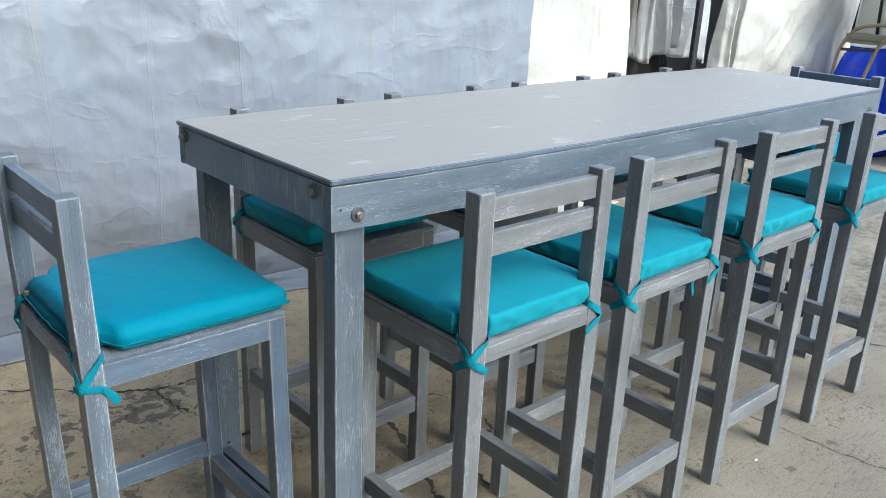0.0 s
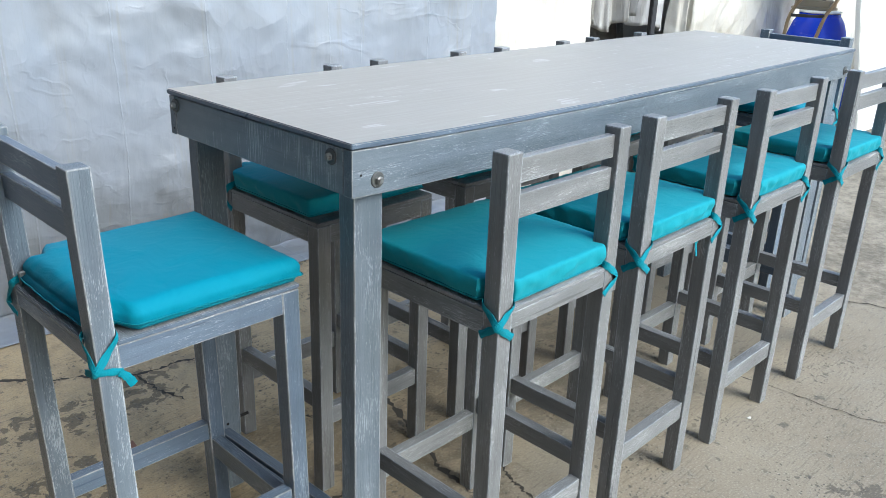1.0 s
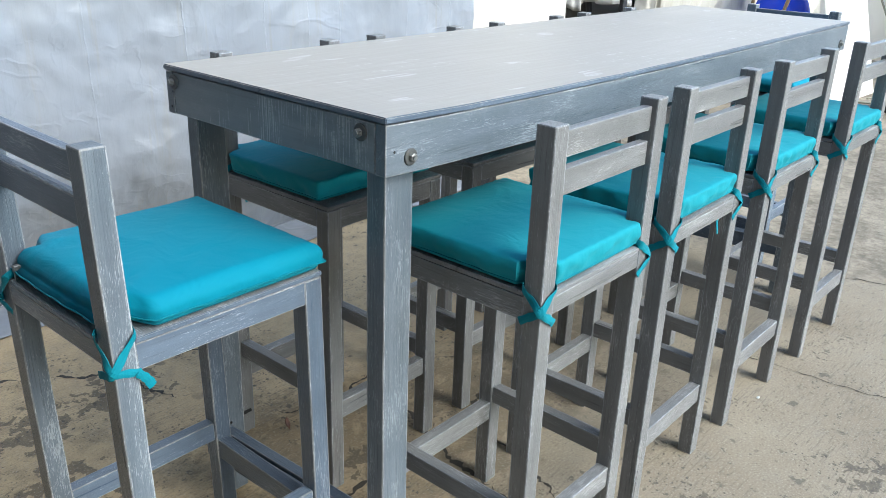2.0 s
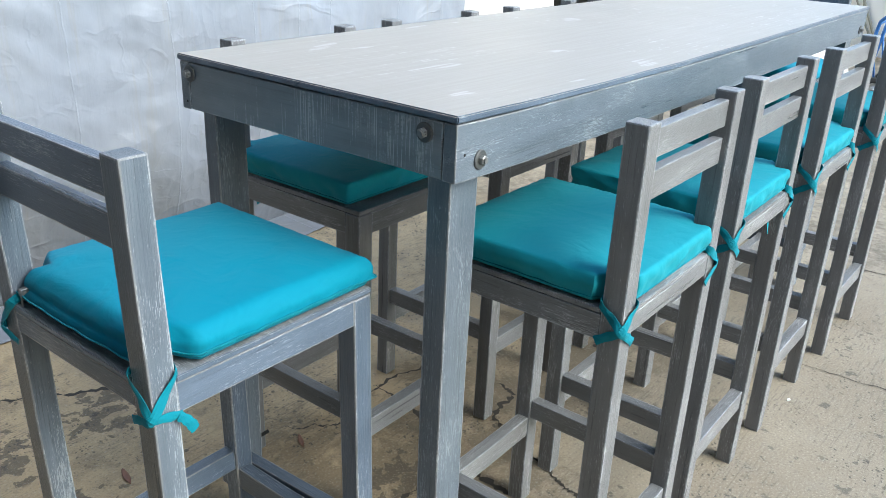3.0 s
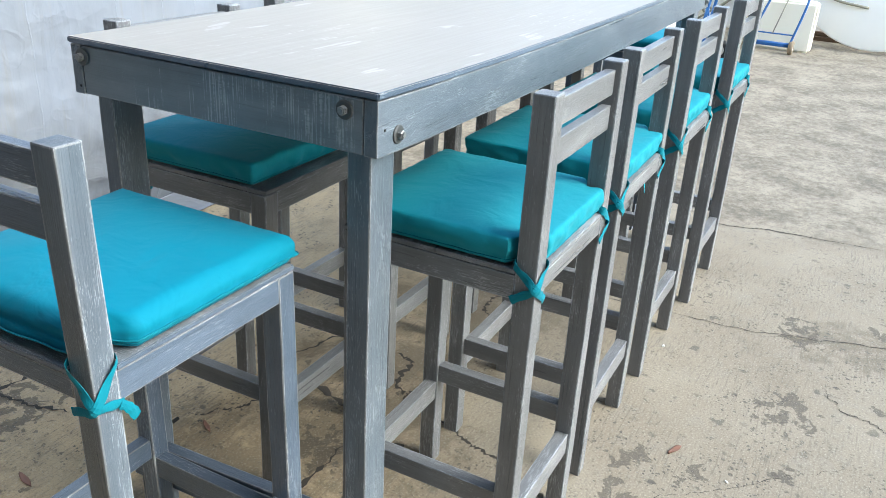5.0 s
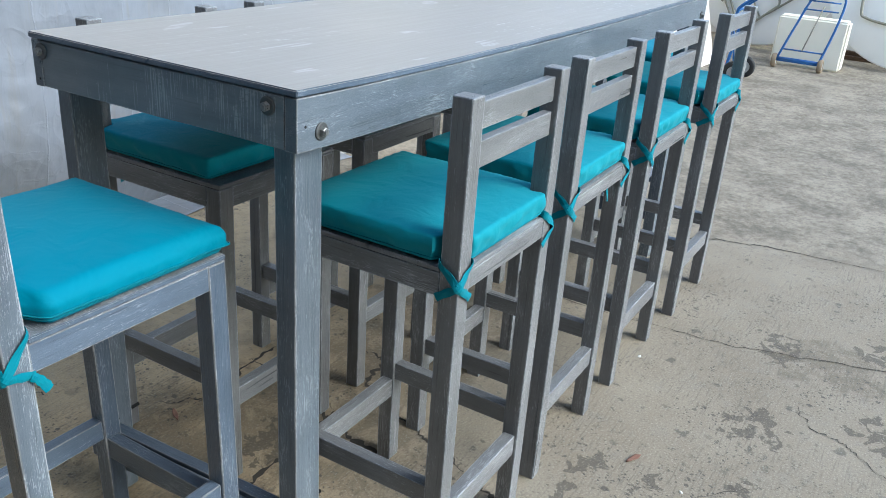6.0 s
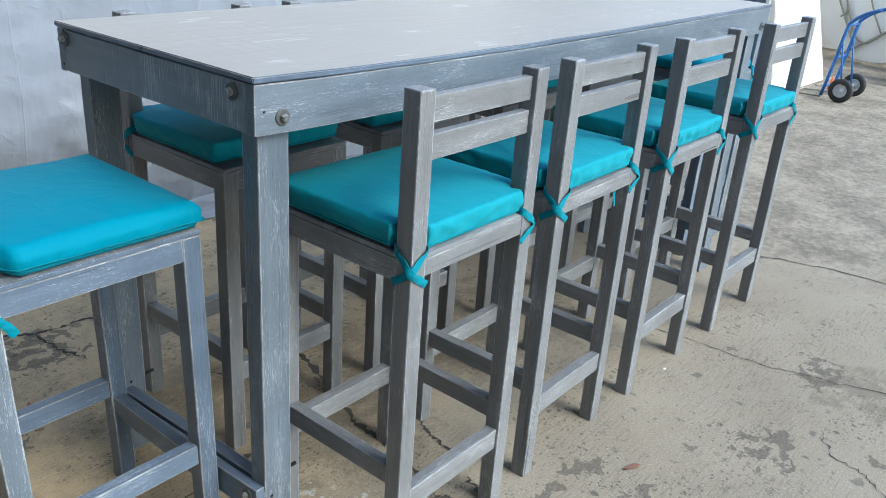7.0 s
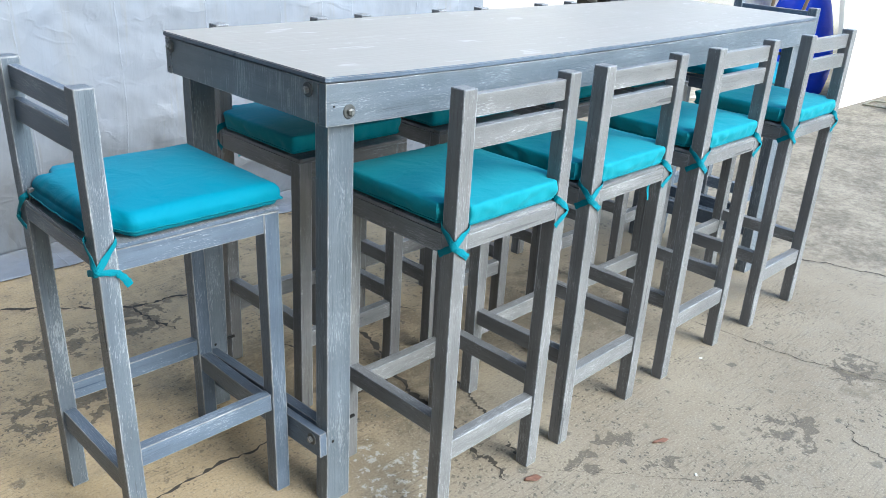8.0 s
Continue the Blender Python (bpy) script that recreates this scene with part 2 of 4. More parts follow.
CANVAS_MID = tarp_cloth("mid_grey_canvas", (0.28, 0.275, 0.268), (0.25, 0.24, 0.215), 0.3, pleat=0.016)
CANVAS_PALE = tarp_cloth("pale_canvas", (0.40, 0.405, 0.425), (0.33, 0.32, 0.31), 0.3, pleat=0.016)
# near-black colour of the sheet that paints the shade inside the gap
GAP_DARK = tarp_cloth("gap_dark_sheet", (0.035, 0.034, 0.033), (0.025, 0.023, 0.021), 0.3)

# oil and water stains on the slab: x, y, radius
STAINS = [(0.81, -0.28, 0.10), (0.83, -0.43, 0.09), (0.95, -0.65, 0.06), (1.26, -0.62, 0.17), (1.78, -0.60, 0.16),
          (0.66, -0.30, 0.10), (0.10, 1.20, 0.22), (-0.26, 0.85, 0.25), (-0.20, 1.20, 0.20), (0.40, 0.42, 0.16),
          (1.42, -0.95, 0.18), (1.95, -0.90, 0.15)]


# ragged brown patches on the slab: x, y, radius
BROWN_PATCHES = [(0.50, 0.40, 0.42), (0.25, 0.62, 0.35), (0.85, 0.45, 0.40), (1.35, 0.40, 0.40), (1.75, -0.75, 0.22)]

# lime scale on the slab: x, y, radius
LIME = [(0.29, 0.0, 0.10), (0.18, -0.02, 0.12), (0.22, 0.10, 0.10)]


def concrete():
    n = Nodes("old_broomed_concrete")
    v = n.coords((1, 1, 1), shift=False)
    xyz = n.add("SeparateXYZ", Vector=v)
    x, y = xyz.outputs["X"], xyz.outputs["Y"]
    cloud = n.noise(v, 2.2, 6, 0.6)
    mid = n.noise(v, 11, 6, 0.65)
    grit = n.noise(v, 160, 4, 0.7)
    broom = n.noise(n.add("Mapping", Vector=v, Scale=(12, 150, 1), Rotation=(0, 0, radians(-6))).outputs[0], 1.0, 4, 0.6)
    col = n.mix(n.ramp(cloud, [(0.3, 0.0), (0.7, 1.0)]), (0.230, 0.192, 0.141), (0.300, 0.258, 0.195))
    # ochre wear near the tarp side
    far = n.math("MULTIPLY", n.math("ADD", n.math("SUBTRACT", y, n.math("MULTIPLY", x, 0.45)), 0.30), 1.1, clamp=True)
    col = n.mix(n.math("MULTIPLY", far, n.ramp(mid, [(0.32, 0.45), (0.62, 0.95)])), col, (0.50, 0.375, 0.215))
    grime = n.ramp(n.noise(v, 6.5, 6, 0.7), [(0.50, 0.0), (0.62, 1.0)])
    col = n.mix(n.math("MULTIPLY", n.math("MULTIPLY", far, grime), 0.36), col, (0.15, 0.12, 0.08))
    col = n.mix(n.math("MULTIPLY", n.ramp(mid, [(0.52, 0.0), (0.68, 1.0)]), 0.35), col, (0.27, 0.245, 0.20))
    # oil spots with ragged outlines
    ragged = n.math("MULTIPLY", n.math("SUBTRACT", n.noise(v, 21, 4, 0.55, 0.5), 0.5), 4.0)
    inner = n.noise(v, 55, 4, 0.65)
    total = None
    for sx, sy, r in STAINS:
        dx = n.math("DIVIDE", n.math("SUBTRACT", x, sx), r)
        dy = n.math("DIVIDE", n.math("SUBTRACT", y, sy), r * 0.8)
        d = n.math("MULTIPLY", n.math("ADD", n.math("MULTIPLY", dx, dx), n.math("MULTIPLY", dy, dy)), 1.3)
        s = n.math("SUBTRACT", 1.0, d, clamp=True)
        total = s if total is None else n.math("MAXIMUM", total, s)
    blot = n.math("ADD", n.math("MULTIPLY", total, 0.7), ragged)
    blot = n.math("MULTIPLY", n.ramp(blot, [(0.47, 0.0), (0.58, 1.0)]), n.ramp(total, [(0.0, 0.0), (0.2, 1.0)]))
    blot = n.math("MULTIPLY", blot, n.ramp(inner, [(0.30, 0.8), (0.5, 1.0)]))
    col = n.mix(n.math("MULTIPLY", blot, 0.72), col, (0.082, 0.07, 0.055))
    # ragged brown patches, most of them under the table
    brown_mask = None
    for sx, sy, r in BROWN_PATCHES:
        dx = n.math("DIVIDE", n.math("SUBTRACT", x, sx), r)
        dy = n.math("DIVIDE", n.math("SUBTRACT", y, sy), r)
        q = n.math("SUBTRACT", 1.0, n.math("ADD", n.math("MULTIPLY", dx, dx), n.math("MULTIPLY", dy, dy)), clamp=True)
        brown_mask = q if brown_mask is None else n.math("MAXIMUM", brown_mask, q)
    rough_edge = n.math("ADD", n.math("MULTIPLY", brown_mask, 0.22), n.noise(v, 9, 8, 0.72, 0.3))
    brown_mask = n.math("MULTIPLY", n.ramp(rough_edge, [(0.57, 0.0), (0.70, 1.0)]), n.ramp(brown_mask, [(0.0, 0.0), (0.25, 1.0)]))
    col = n.mix(n.math("MULTIPLY", brown_mask, 0.5), col, (0.105, 0.085, 0.058))
    dabs = n.math("MULTIPLY", n.ramp(n.noise(v, 30, 4, 0.6), [(0.625, 0.0), (0.655, 1.0)]), n.ramp(n.noise(v, 2.6, 3), [(0.44, 0.0), (0.56, 1.0)]))
    col = n.mix(n.math("MULTIPLY", dabs, 0.7), col, (0.10, 0.092, 0.08))
    # lime scale flecks
    lime = None
    for sx, sy, r in LIME:
        dx = n.math("DIVIDE", n.math("SUBTRACT", x, sx), r)
        dy = n.math("DIVIDE", n.math("SUBTRACT", y, sy), r)
        q = n.math("SUBTRACT", 1.0, n.math("ADD", n.math("MULTIPLY", dx, dx), n.math("MULTIPLY", dy, dy)), clamp=True)
        lime = q if lime is None else n.math("MAXIMUM", lime, q)
    fleck = n.ramp(n.math("ADD", n.noise(v, 38, 5, 0.7), n.math("MULTIPLY", lime, 0.10)), [(0.63, 0.0), (0.66, 1.0)])
    col = n.mix(n.math("MULTIPLY", n.math("MULTIPLY", fleck, n.ramp(lime, [(0.0, 0.0), (0.15, 1.0)])), 0.7), col, (0.55, 0.54, 0.51))
    # dark pits and pebbles of two sizes, in drifts
    drift = n.ramp(n.noise(v, 3.2, 4, 0.6), [(0.42, 0.0), (0.58, 1.0)])
    spots = n.add("TexVoronoi", Vector=n.mix(0.05, v, n.noise(v, 28, 3)), Scale=8.0, Randomness=1.0)
    few = n.ramp(n.add("SeparateColor", Color=spots.outputs["Color"]).outputs[1], [(0.60, 0.0), (0.64, 1.0)])
    few = n.math("MULTIPLY", few, n.ramp(n.noise(v, 1.7, 3), [(0.40, 0.0), (0.52, 1.0)]))
    col = n.mix(n.math("MULTIPLY", n.math("MULTIPLY", n.ramp(spots.outputs["Distance"], [(0.13, 1.0), (0.17, 0.0)]), few), 0.75), col, (0.10, 0.09, 0.075))
    for size, a, b, weight in ((15.0, 0.13, 0.18, 0.75), (40.0, 0.20, 0.28, 0.75), (90.0, 0.24, 0.34, 0.85)):
        pits = n.add("TexVoronoi", Vector=n.mix(0.03, v, n.noise(v, 45, 3)), Scale=size, Randomness=1.0)
        pick = n.ramp(n.add("SeparateColor", Color=pits.outputs["Color"]).outputs[0], [(0.55, 0.0), (0.6, 1.0)])
        pit = n.math("MULTIPLY", n.ramp(pits.outputs["Distance"], [(a, 1.0), (b, 0.0)]), n.math("MULTIPLY", pick, drift))
        col = n.mix(n.math("MULTIPLY", pit, weight), col, (0.075, 0.068, 0.058))
    col = n.mix(n.math("MULTIPLY", n.ramp(grit, [(0.54, 0.0), (0.62, 1.0)]), 0.42), col, (0.14, 0.125, 0.10))
    col = n.mix(n.math("MULTIPLY", n.ramp(grit, [(0.36, 1.0), (0.44, 0.0)]), 0.35), col, (0.52, 0.49, 0.42))
    lines = n.math("MULTIPLY", n.ramp(broom, [(0.55, 0.0), (0.60, 1.0)]), n.ramp(n.noise(v, 3.0, 3), [(0.38, 0.0), (0.58, 1.0)]))
    col = n.mix(n.math("MULTIPLY", lines, 0.4), col, (0.11, 0.10, 0.085))
    # older, greyer paving past the slab's edge
    edge = n.math("ADD", x, n.math("ADD", n.math("MULTIPLY", y, 0.25), n.math("MULTIPLY", n.math("SUBTRACT", mid, 0.5), 0.5)))
    old = n.ramp(n.math("MULTIPLY", n.math("SUBTRACT", edge, 2.45), 3.0, clamp=True), [(0.0, 0.0), (1.0, 1.0)])
    worn = n.math("ADD", n.math("MULTIPLY", n.noise(v, 3.2, 8, 0.7), 0.55), n.math("MULTIPLY", n.noise(v, 24, 6, 0.75), 0.45))
    older = n.mix(n.ramp(worn, [(0.42, 0.0), (0.58, 1.0)]), (0.125, 0.107, 0.082), (0.33, 0.288, 0.222))
    older = n.mix(n.math("MULTIPLY", n.ramp(n.noise(v, 70, 5, 0.75), [(0.56, 0.0), (0.62, 1.0)]), 0.6), older, (0.085, 0.075, 0.06))
    col = n.mix(n.math("MULTIPLY", old, 0.85), col, older)
    nrm = n.bump(broom, 0.25, 0.003)
    nrm = n.bump(grit, 0.35, 0.003, nrm)
    nrm = n.bump(mid, 0.3, 0.008, nrm)
    return n.out(col, 0.82, nrm, spec=0.25)


CONCRETE = concrete()


# ---- mesh helpers ----
def mesh_of(name, bm, mats):
    me = bpy.data.meshes.new(name)
    bm.to_mesh(me)
    bm.free()
    for m in mats if isinstance(mats, (list, tuple)) else [mats]:
        me.materials.append(m)
    return me


def part(name, bm, material, parent=None, label="", m=None, smooth=False):
    """Links a bmesh as one mesh object under a thing or part."""
    me = mesh_of(name, bm, material) if isinstance(bm, bmesh.types.BMesh) else bm
    if smooth:
        for p in me.polygons:
            p.use_smooth = True
    ob = new(name, me)
    ob.parent = parent
    if m is not None:
        ob.matrix_basis = m
    if label:
        ob["label"] = label
    return ob


def thing(name, label, category, group="", m=None):
    ob = new(name)
    ob.empty_display_size = 0.1
    if m is not None:
        ob.matrix_basis = m
    return tagged(ob, label, category, group)


def boxed(bm, x0, x1, y0, y1, z0, z1):
    r = bmesh.ops.create_cube(bm, size=1.0)
    bmesh.ops.scale(bm, vec=(x1 - x0, y1 - y0, z1 - z0), verts=r["verts"])
    bmesh.ops.translate(bm, vec=((x0 + x1) / 2, (y0 + y1) / 2, (z0 + z1) / 2), verts=r["verts"])
    return r["verts"]


BEAMS = {}


def beam_mesh(length, w, h, bevel=0.0022, paint=WOOD):
    """A planed stud, its length along local x, with a few slices, eased edges and slight bow."""
    key = (round(length, 4), round(w, 4), round(h, 4), bevel, paint.name)
    if key in BEAMS:
        return BEAMS[key]
    bm = bmesh.new()
    boxed(bm, -length / 2, length / 2, -w / 2, w / 2, -h / 2, h / 2)
    bmesh.ops.bevel(bm, geom=bm.edges[:], offset=bevel, segments=2, profile=0.6, affect="EDGES")
    long = [e for e in bm.edges if abs(e.verts[0].co.x - e.verts[1].co.x) > length * 0.8]
    bmesh.ops.subdivide_edges(bm, edges=long, cuts=5 if length < 1 else 24, use_grid_fill=True)
    seed = (len(BEAMS) + 1) * 3.7
    for v in bm.verts:
        k = noise.noise_vector(Vector((v.co.x * 5 + seed, seed, 0.0)))
        fine = noise.noise_vector(v.co * 60 + Vector((seed, 0, 0)))
        v.co.y += k.y * 0.0011 + fine.y * 0.0004
        v.co.z += k.z * 0.0011 + fine.z * 0.0004
    for f in bm.faces:
        f.material_index = 1 if f.calc_area() < length * bevel * 0.8 and max(abs(c) for c in f.normal) < 0.985 else 0
    me = mesh_of("board", bm, [paint, WORN])
    BEAMS[key] = me
    return me


ALONG = {"x": Matrix.Identity(4), "y": pose(0, 0, 0, 0, 0, 90), "z": pose(0, 0, 0, 0, -90, 0)}


def board(name, parent, axis, lo, hi, label="", bevel=0.0022, paint=WOOD):
    """A board that fills the box lo..hi, its grain along the axis."""
    size = [b - a for a, b in zip(lo, hi)]
    mid = [(a + b) / 2 for a, b in zip(lo, hi)]
    if axis == "x":
        me = beam_mesh(size[0], size[1], size[2], bevel, paint)
    elif axis == "y":
        me = beam_mesh(size[1], size[0], size[2], bevel, paint)
    else:
        me = beam_mesh(size[2], size[1], size[0], bevel, paint)
    return part(name, me, None, parent, label, Matrix.Translation(mid) @ ALONG[axis])


def cylinder(bm, r, z0, z1, seg=24, r2=None):
    ret = bmesh.ops.create_cone(bm, cap_ends=True, segments=seg, radius1=r, radius2=r if r2 is None else r2, depth=z1 - z0)
    bmesh.ops.translate(bm, vec=(0, 0, (z0 + z1) / 2), verts=ret["verts"])
    return ret["verts"]


def lathe(bm, profile, seg=32):
    """Turns a profile of (radius, z) pairs round the z axis."""
    rings = []
    for r, z in profile:
        rings.append([bm.verts.new((r * math.cos(2 * math.pi * i / seg), r * math.sin(2 * math.pi * i / seg), z)) for i in range(seg)])
    for a, b in zip(rings, rings[1:]):
        for i in range(seg):
            bm.faces.new((a[i], a[(i + 1) % seg], b[(i + 1) % seg], b[i]))
    return bm


def smooth_path(points, per=6):
    """A Catmull-Rom line through the points."""
    pts = [Vector(p) for p in points]
    pts = [2 * pts[0] - pts[1]] + pts + [2 * pts[-1] - pts[-2]]
    out = []
    for i in range(1, len(pts) - 2):
        a, b, c, d = pts[i - 1:i + 3]
        for k in range(per):
            t = k / per
            out.append(0.5 * (2 * b + (c - a) * t + (2 * a - 5 * b + 4 * c - d) * t * t + (3 * b - a - 3 * c + d) * t ** 3))
    return out + [pts[-2]]


def tube(bm, points, r, seg=10, per=6):
    line = smooth_path(points, per) if per else [Vector(p) for p in points]
    rings = []
    up = Vector((0.13, 0.31, 0.94)).normalized()
    for i, p in enumerate(line):
        d = (line[min(i + 1, len(line) - 1)] - line[max(i - 1, 0)]).normalized()
        side = d.cross(up)
        if side.length < 0.1:
            side = d.cross(Vector((1, 0, 0)))
        side.normalize()
        top = side.cross(d)
        up = top
        rings.append([bm.verts.new(p + r * (math.cos(a) * side + math.sin(a) * top)) for a in (2 * math.pi * k / seg for k in range(seg))])
    for a, b in zip(rings, rings[1:]):
        for k in range(seg):
            bm.faces.new((a[k], a[(k + 1) % seg], b[(k + 1) % seg], b[k]))
    bm.faces.new(rings[0][::-1])
    bm.faces.new(rings[-1])
    return bm


def ribbon(bm, points, normals, width, thick=0.0012, per=5, taper=1.0):
    """A flat cloth strip along the points, its face turned along the normals, with a slight twist and curl."""
    line = smooth_path(points, per)
    nor = smooth_path(normals, per)
    rows = []
    for i, p in enumerate(line):
        d = (line[min(i + 1, len(line) - 1)] - line[max(i - 1, 0)]).normalized()
        nn = nor[i] - d * nor[i].dot(d)
        nn.normalize()
        s = d.cross(nn)
        w = width * (1 + 0.08 * math.sin(i * 1.3 + width * 900)) * (1 - (1 - taper) * i / len(line)) / 2
        row = []
        for k in (-1, -0.35, 0.35, 1):
            lift = 0.0012 * (1 - k * k) + 0.0006 * math.sin(i * 0.9 + k * 2)
            row.append(bm.verts.new(p + s * w * k + nn * (lift + thick)))
        for k in (1, 0.35, -0.35, -1):
            row.append(bm.verts.new(p + s * w * k + nn * 0.0006))
        rows.append(row)
    m = len(rows[0])
    for a, b in zip(rows, rows[1:]):
        for k in range(m):
            bm.faces.new((a[k], a[(k + 1) % m], b[(k + 1) % m], b[k]))
    bm.faces.new(rows[0][::-1])
    bm.faces.new(rows[-1])
    return bm


# ---- the ground ----
bm = bmesh.new()
R = 400.0
ring = [-R, -40, -12, -5, -2.5, 0, 2.5, 5, 8, 12, 40, R]
grid = [[bm.verts.new((x, y, 0)) for y in ring] for x in ring]
for i in range(len(ring) - 1):
    for j in range(len(ring) - 1):
        bm.faces.new((grid[i][j], grid[i + 1][j], grid[i + 1][j + 1], grid[i][j + 1]))
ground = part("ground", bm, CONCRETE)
tagged(ground, "worn tan concrete slab with cracks, oil stains and broom marks", "ground", kind="structure")


def crack(points, width, seed):
    """A ragged crack along the points, filled with dirt."""
    rng = random.Random(seed)
    bm = bmesh.new()
    line = smooth_path([(x, y, 0.0016) for x, y in points], 14)
    left, right = [], []
    wander = 0.0
    for i, p in enumerate(line):
        d = (line[min(i + 1, len(line) - 1)] - line[max(i - 1, 0)]).normalized()
        s = Vector((-d.y, d.x, 0))
        wander = 0.7 * wander + rng.uniform(-0.008, 0.008)
        fade = min(1.0, 4.0 * min(i, len(line) - 1 - i) / len(line) + 0.15)
        w = width * (1.25 if width > 0.0055 else 0.8) * fade * rng.uniform(0.2, 1.6) ** 1.3 / 2
        left.append(bm.verts.new(p + s * (wander + w)))
        right.append(bm.verts.new(p + s * (wander - w)))
    for i in range(len(line) - 1):
        bm.faces.new((left[i], right[i], right[i + 1], left[i + 1]))
    return part("crack", bm, CRACK, ground)


CRACKS = [
    ([(0.66, 0.75), (0.63, 0.56), (0.56, 0.36), (0.51, 0.22), (0.51, 0.10)], 0.012),
    ([(0.81, 0.32), (0.72, 0.33), (0.65, 0.13), (0.62, 0.05), (0.58, -0.05)], 0.007),
    ([(0.51, 0.10), (0.46, -0.08), (0.46, -0.13), (0.42, -0.20)], 0.010),
    ([(0.57, -0.10), (0.52, -0.17)], 0.010),
    ([(-0.45, 0.30), (-0.16, 0.32), (0.05, 0.33), (0.28, 0.36), (0.50, 0.37), (0.62, 0.40)], 0.008),
    ([(-0.60, 1.80), (-0.21, 1.56), (-0.02, 1.42), (0.15, 1.31), (0.35, 1.28), (0.55, 1.20)], 0.008),
    ([(0.15, 1.31), (0.15, 1.17), (0.19, 1.05)], 0.007),
    ([(0.34, 0.80), (0.42, 0.72), (0.50, 0.68), (0.66, 0.75), (0.85, 0.71), (1.0, 0.62)], 0.006),
    ([(0.92, 0.50), (0.91, 0.42), (0.80, 0.40), (0.72, 0.33)], 0.010),
    ([(1.28, 0.33), (1.35, 0.39), (1.47, 0.39), (1.60, 0.45)], 0.009),
    ([(1.68, 0.9), (1.66, 0.2), (1.68, -0.27), (1.72, -0.51), (1.79, -0.72), (1.86, -1.1), (1.80, -1.6)], 0.005),
    ([(1.45, -0.70), (1.35, -0.77), (1.31, -0.86), (1.22, -0.98)], 0.005),
    ([(0.48, -0.18), (0.60, -0.29), (0.74, -0.45), (0.93, -0.63), (1.1, -0.85)], 0.0018),
    ([(2.47, 0.04), (2.62, -0.10), (2.70, -0.28), (2.74, -0.46), (2.80, -0.9)], 0.006),
]
for k, (pts, w) in enumerate(CRACKS):
    crack(pts, w, k)


# ---- tarpaulins hung along the yard ----
def tarp(name, label, x0, x1, y, z1, mat, folds, cross, step, seed, flap=0.22, sway=0.02, skew=0.0, hem=0.13, bulge=0.0, fold=0.007):
    """A hanging sheet: packing creases, soft billows, and a hem that trails on the floor."""
    xs = [x0]
    while xs[-1] < x1:
        xs.append(min(x1, xs[-1] + (step if xs[-1] > -1.2 else 5 * step)))
    ss = [-flap]
    while ss[-1] < z1:
        ss.append(min(z1, ss[-1] + (step if ss[-1] < 1.45 else 5 * step)))
    nz = len(ss) - 1
    foot = sum(1 for s in ss if s < 0)
    sheet, trail = bmesh.new(), bmesh.new()
    rows = []
    for x in xs:
        col = []
        for s in ss:
            z = max(s, 0.0)
            low = max(0.0, 1 - z / 0.5)
            p = Vector((x * 1.1 + seed, z * 0.9, seed))
            off = sway * noise.noise(p * 1.3) + 0.4 * sway * noise.noise(p * 4.1)
            off += 0.004 * (1 - abs(noise.noise(Vector((x * 5 + seed, z * 6, 2.0))))) ** 3
            off += 0.005 * abs(noise.noise(Vector((x * 17, z * 13, seed))))
            for f, lean in folds:
                if abs(x - f - lean * (z - 0.9)) > 0.3:
                    continue
                d = abs(x - f - lean * (z - 0.9) + 0.012 * noise.noise(Vector((z * 3, f * 7, 1))))
                off -= 0.0025 * max(0.0, 1 - d / 0.014) + fold * max(0.0, 1 - d / 0.13)
            for f in cross:
                d = abs(z - f - 0.03 * noise.noise(Vector((x * 2, f * 9, 4))))
                off -= 0.003 * max(0.0, 1 - d / 0.014) * (0.4 + noise.noise(Vector((x * 3, f * 5, 2))))
            yy = y + skew * (x - x0) + off + hem * low ** 1.5 - bulge * math.sin(math.pi * min(1, z / z1))
            if s < 0:
                k = -s / flap
                yy = yy - (flap + 0.06 * noise.noise(Vector((x * 1.7, seed, 0)))) * k
                zz = 0.004 + 0.012 * (1 - k) + 0.008 * abs(noise.noise(Vector((x * 6, s * 14, seed))))
            else:
                zz = 0.014 + z
            col.append((x, yy, zz))
        rows.append(col)
    whole = thing(name, label, "tarpaulin")
    for piece, bm, low, high in (("hanging_sheet", sheet, foot, nz), ("trailing_hem", trail, 0, foot)):
        grid = [[bm.verts.new(co) for co in col[low:high + 1]] for col in rows]
        for a, b in zip(grid, grid[1:]):
            for j in range(high - low):
                bm.faces.new((a[j], b[j], b[j + 1], a[j + 1]))
        bmesh.ops.recalc_face_normals(bm, faces=bm.faces[:])
        ob = part(piece, bm, mat, whole, "" if low else "hem trailing on the concrete, brownish shade painted in", smooth=True)
        mod = ob.modifiers.new("thickness", "SOLIDIFY")
        mod.thickness = 0.003
    return whole


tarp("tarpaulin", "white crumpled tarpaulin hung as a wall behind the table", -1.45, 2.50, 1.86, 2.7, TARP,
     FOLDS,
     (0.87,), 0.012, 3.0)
tarp("tarpaulin", "cream white tarpaulin streaked with dirt beside a gap", 2.46, 3.42, 1.90, 2.7, TARP_CREAM,
     [(2.6, 0.03), (2.75, -0.05), (2.95, 0.04), (3.2, 0.0)], (0.9, 1.5), 0.02, 9.0, sway=0.05, fold=0.012)
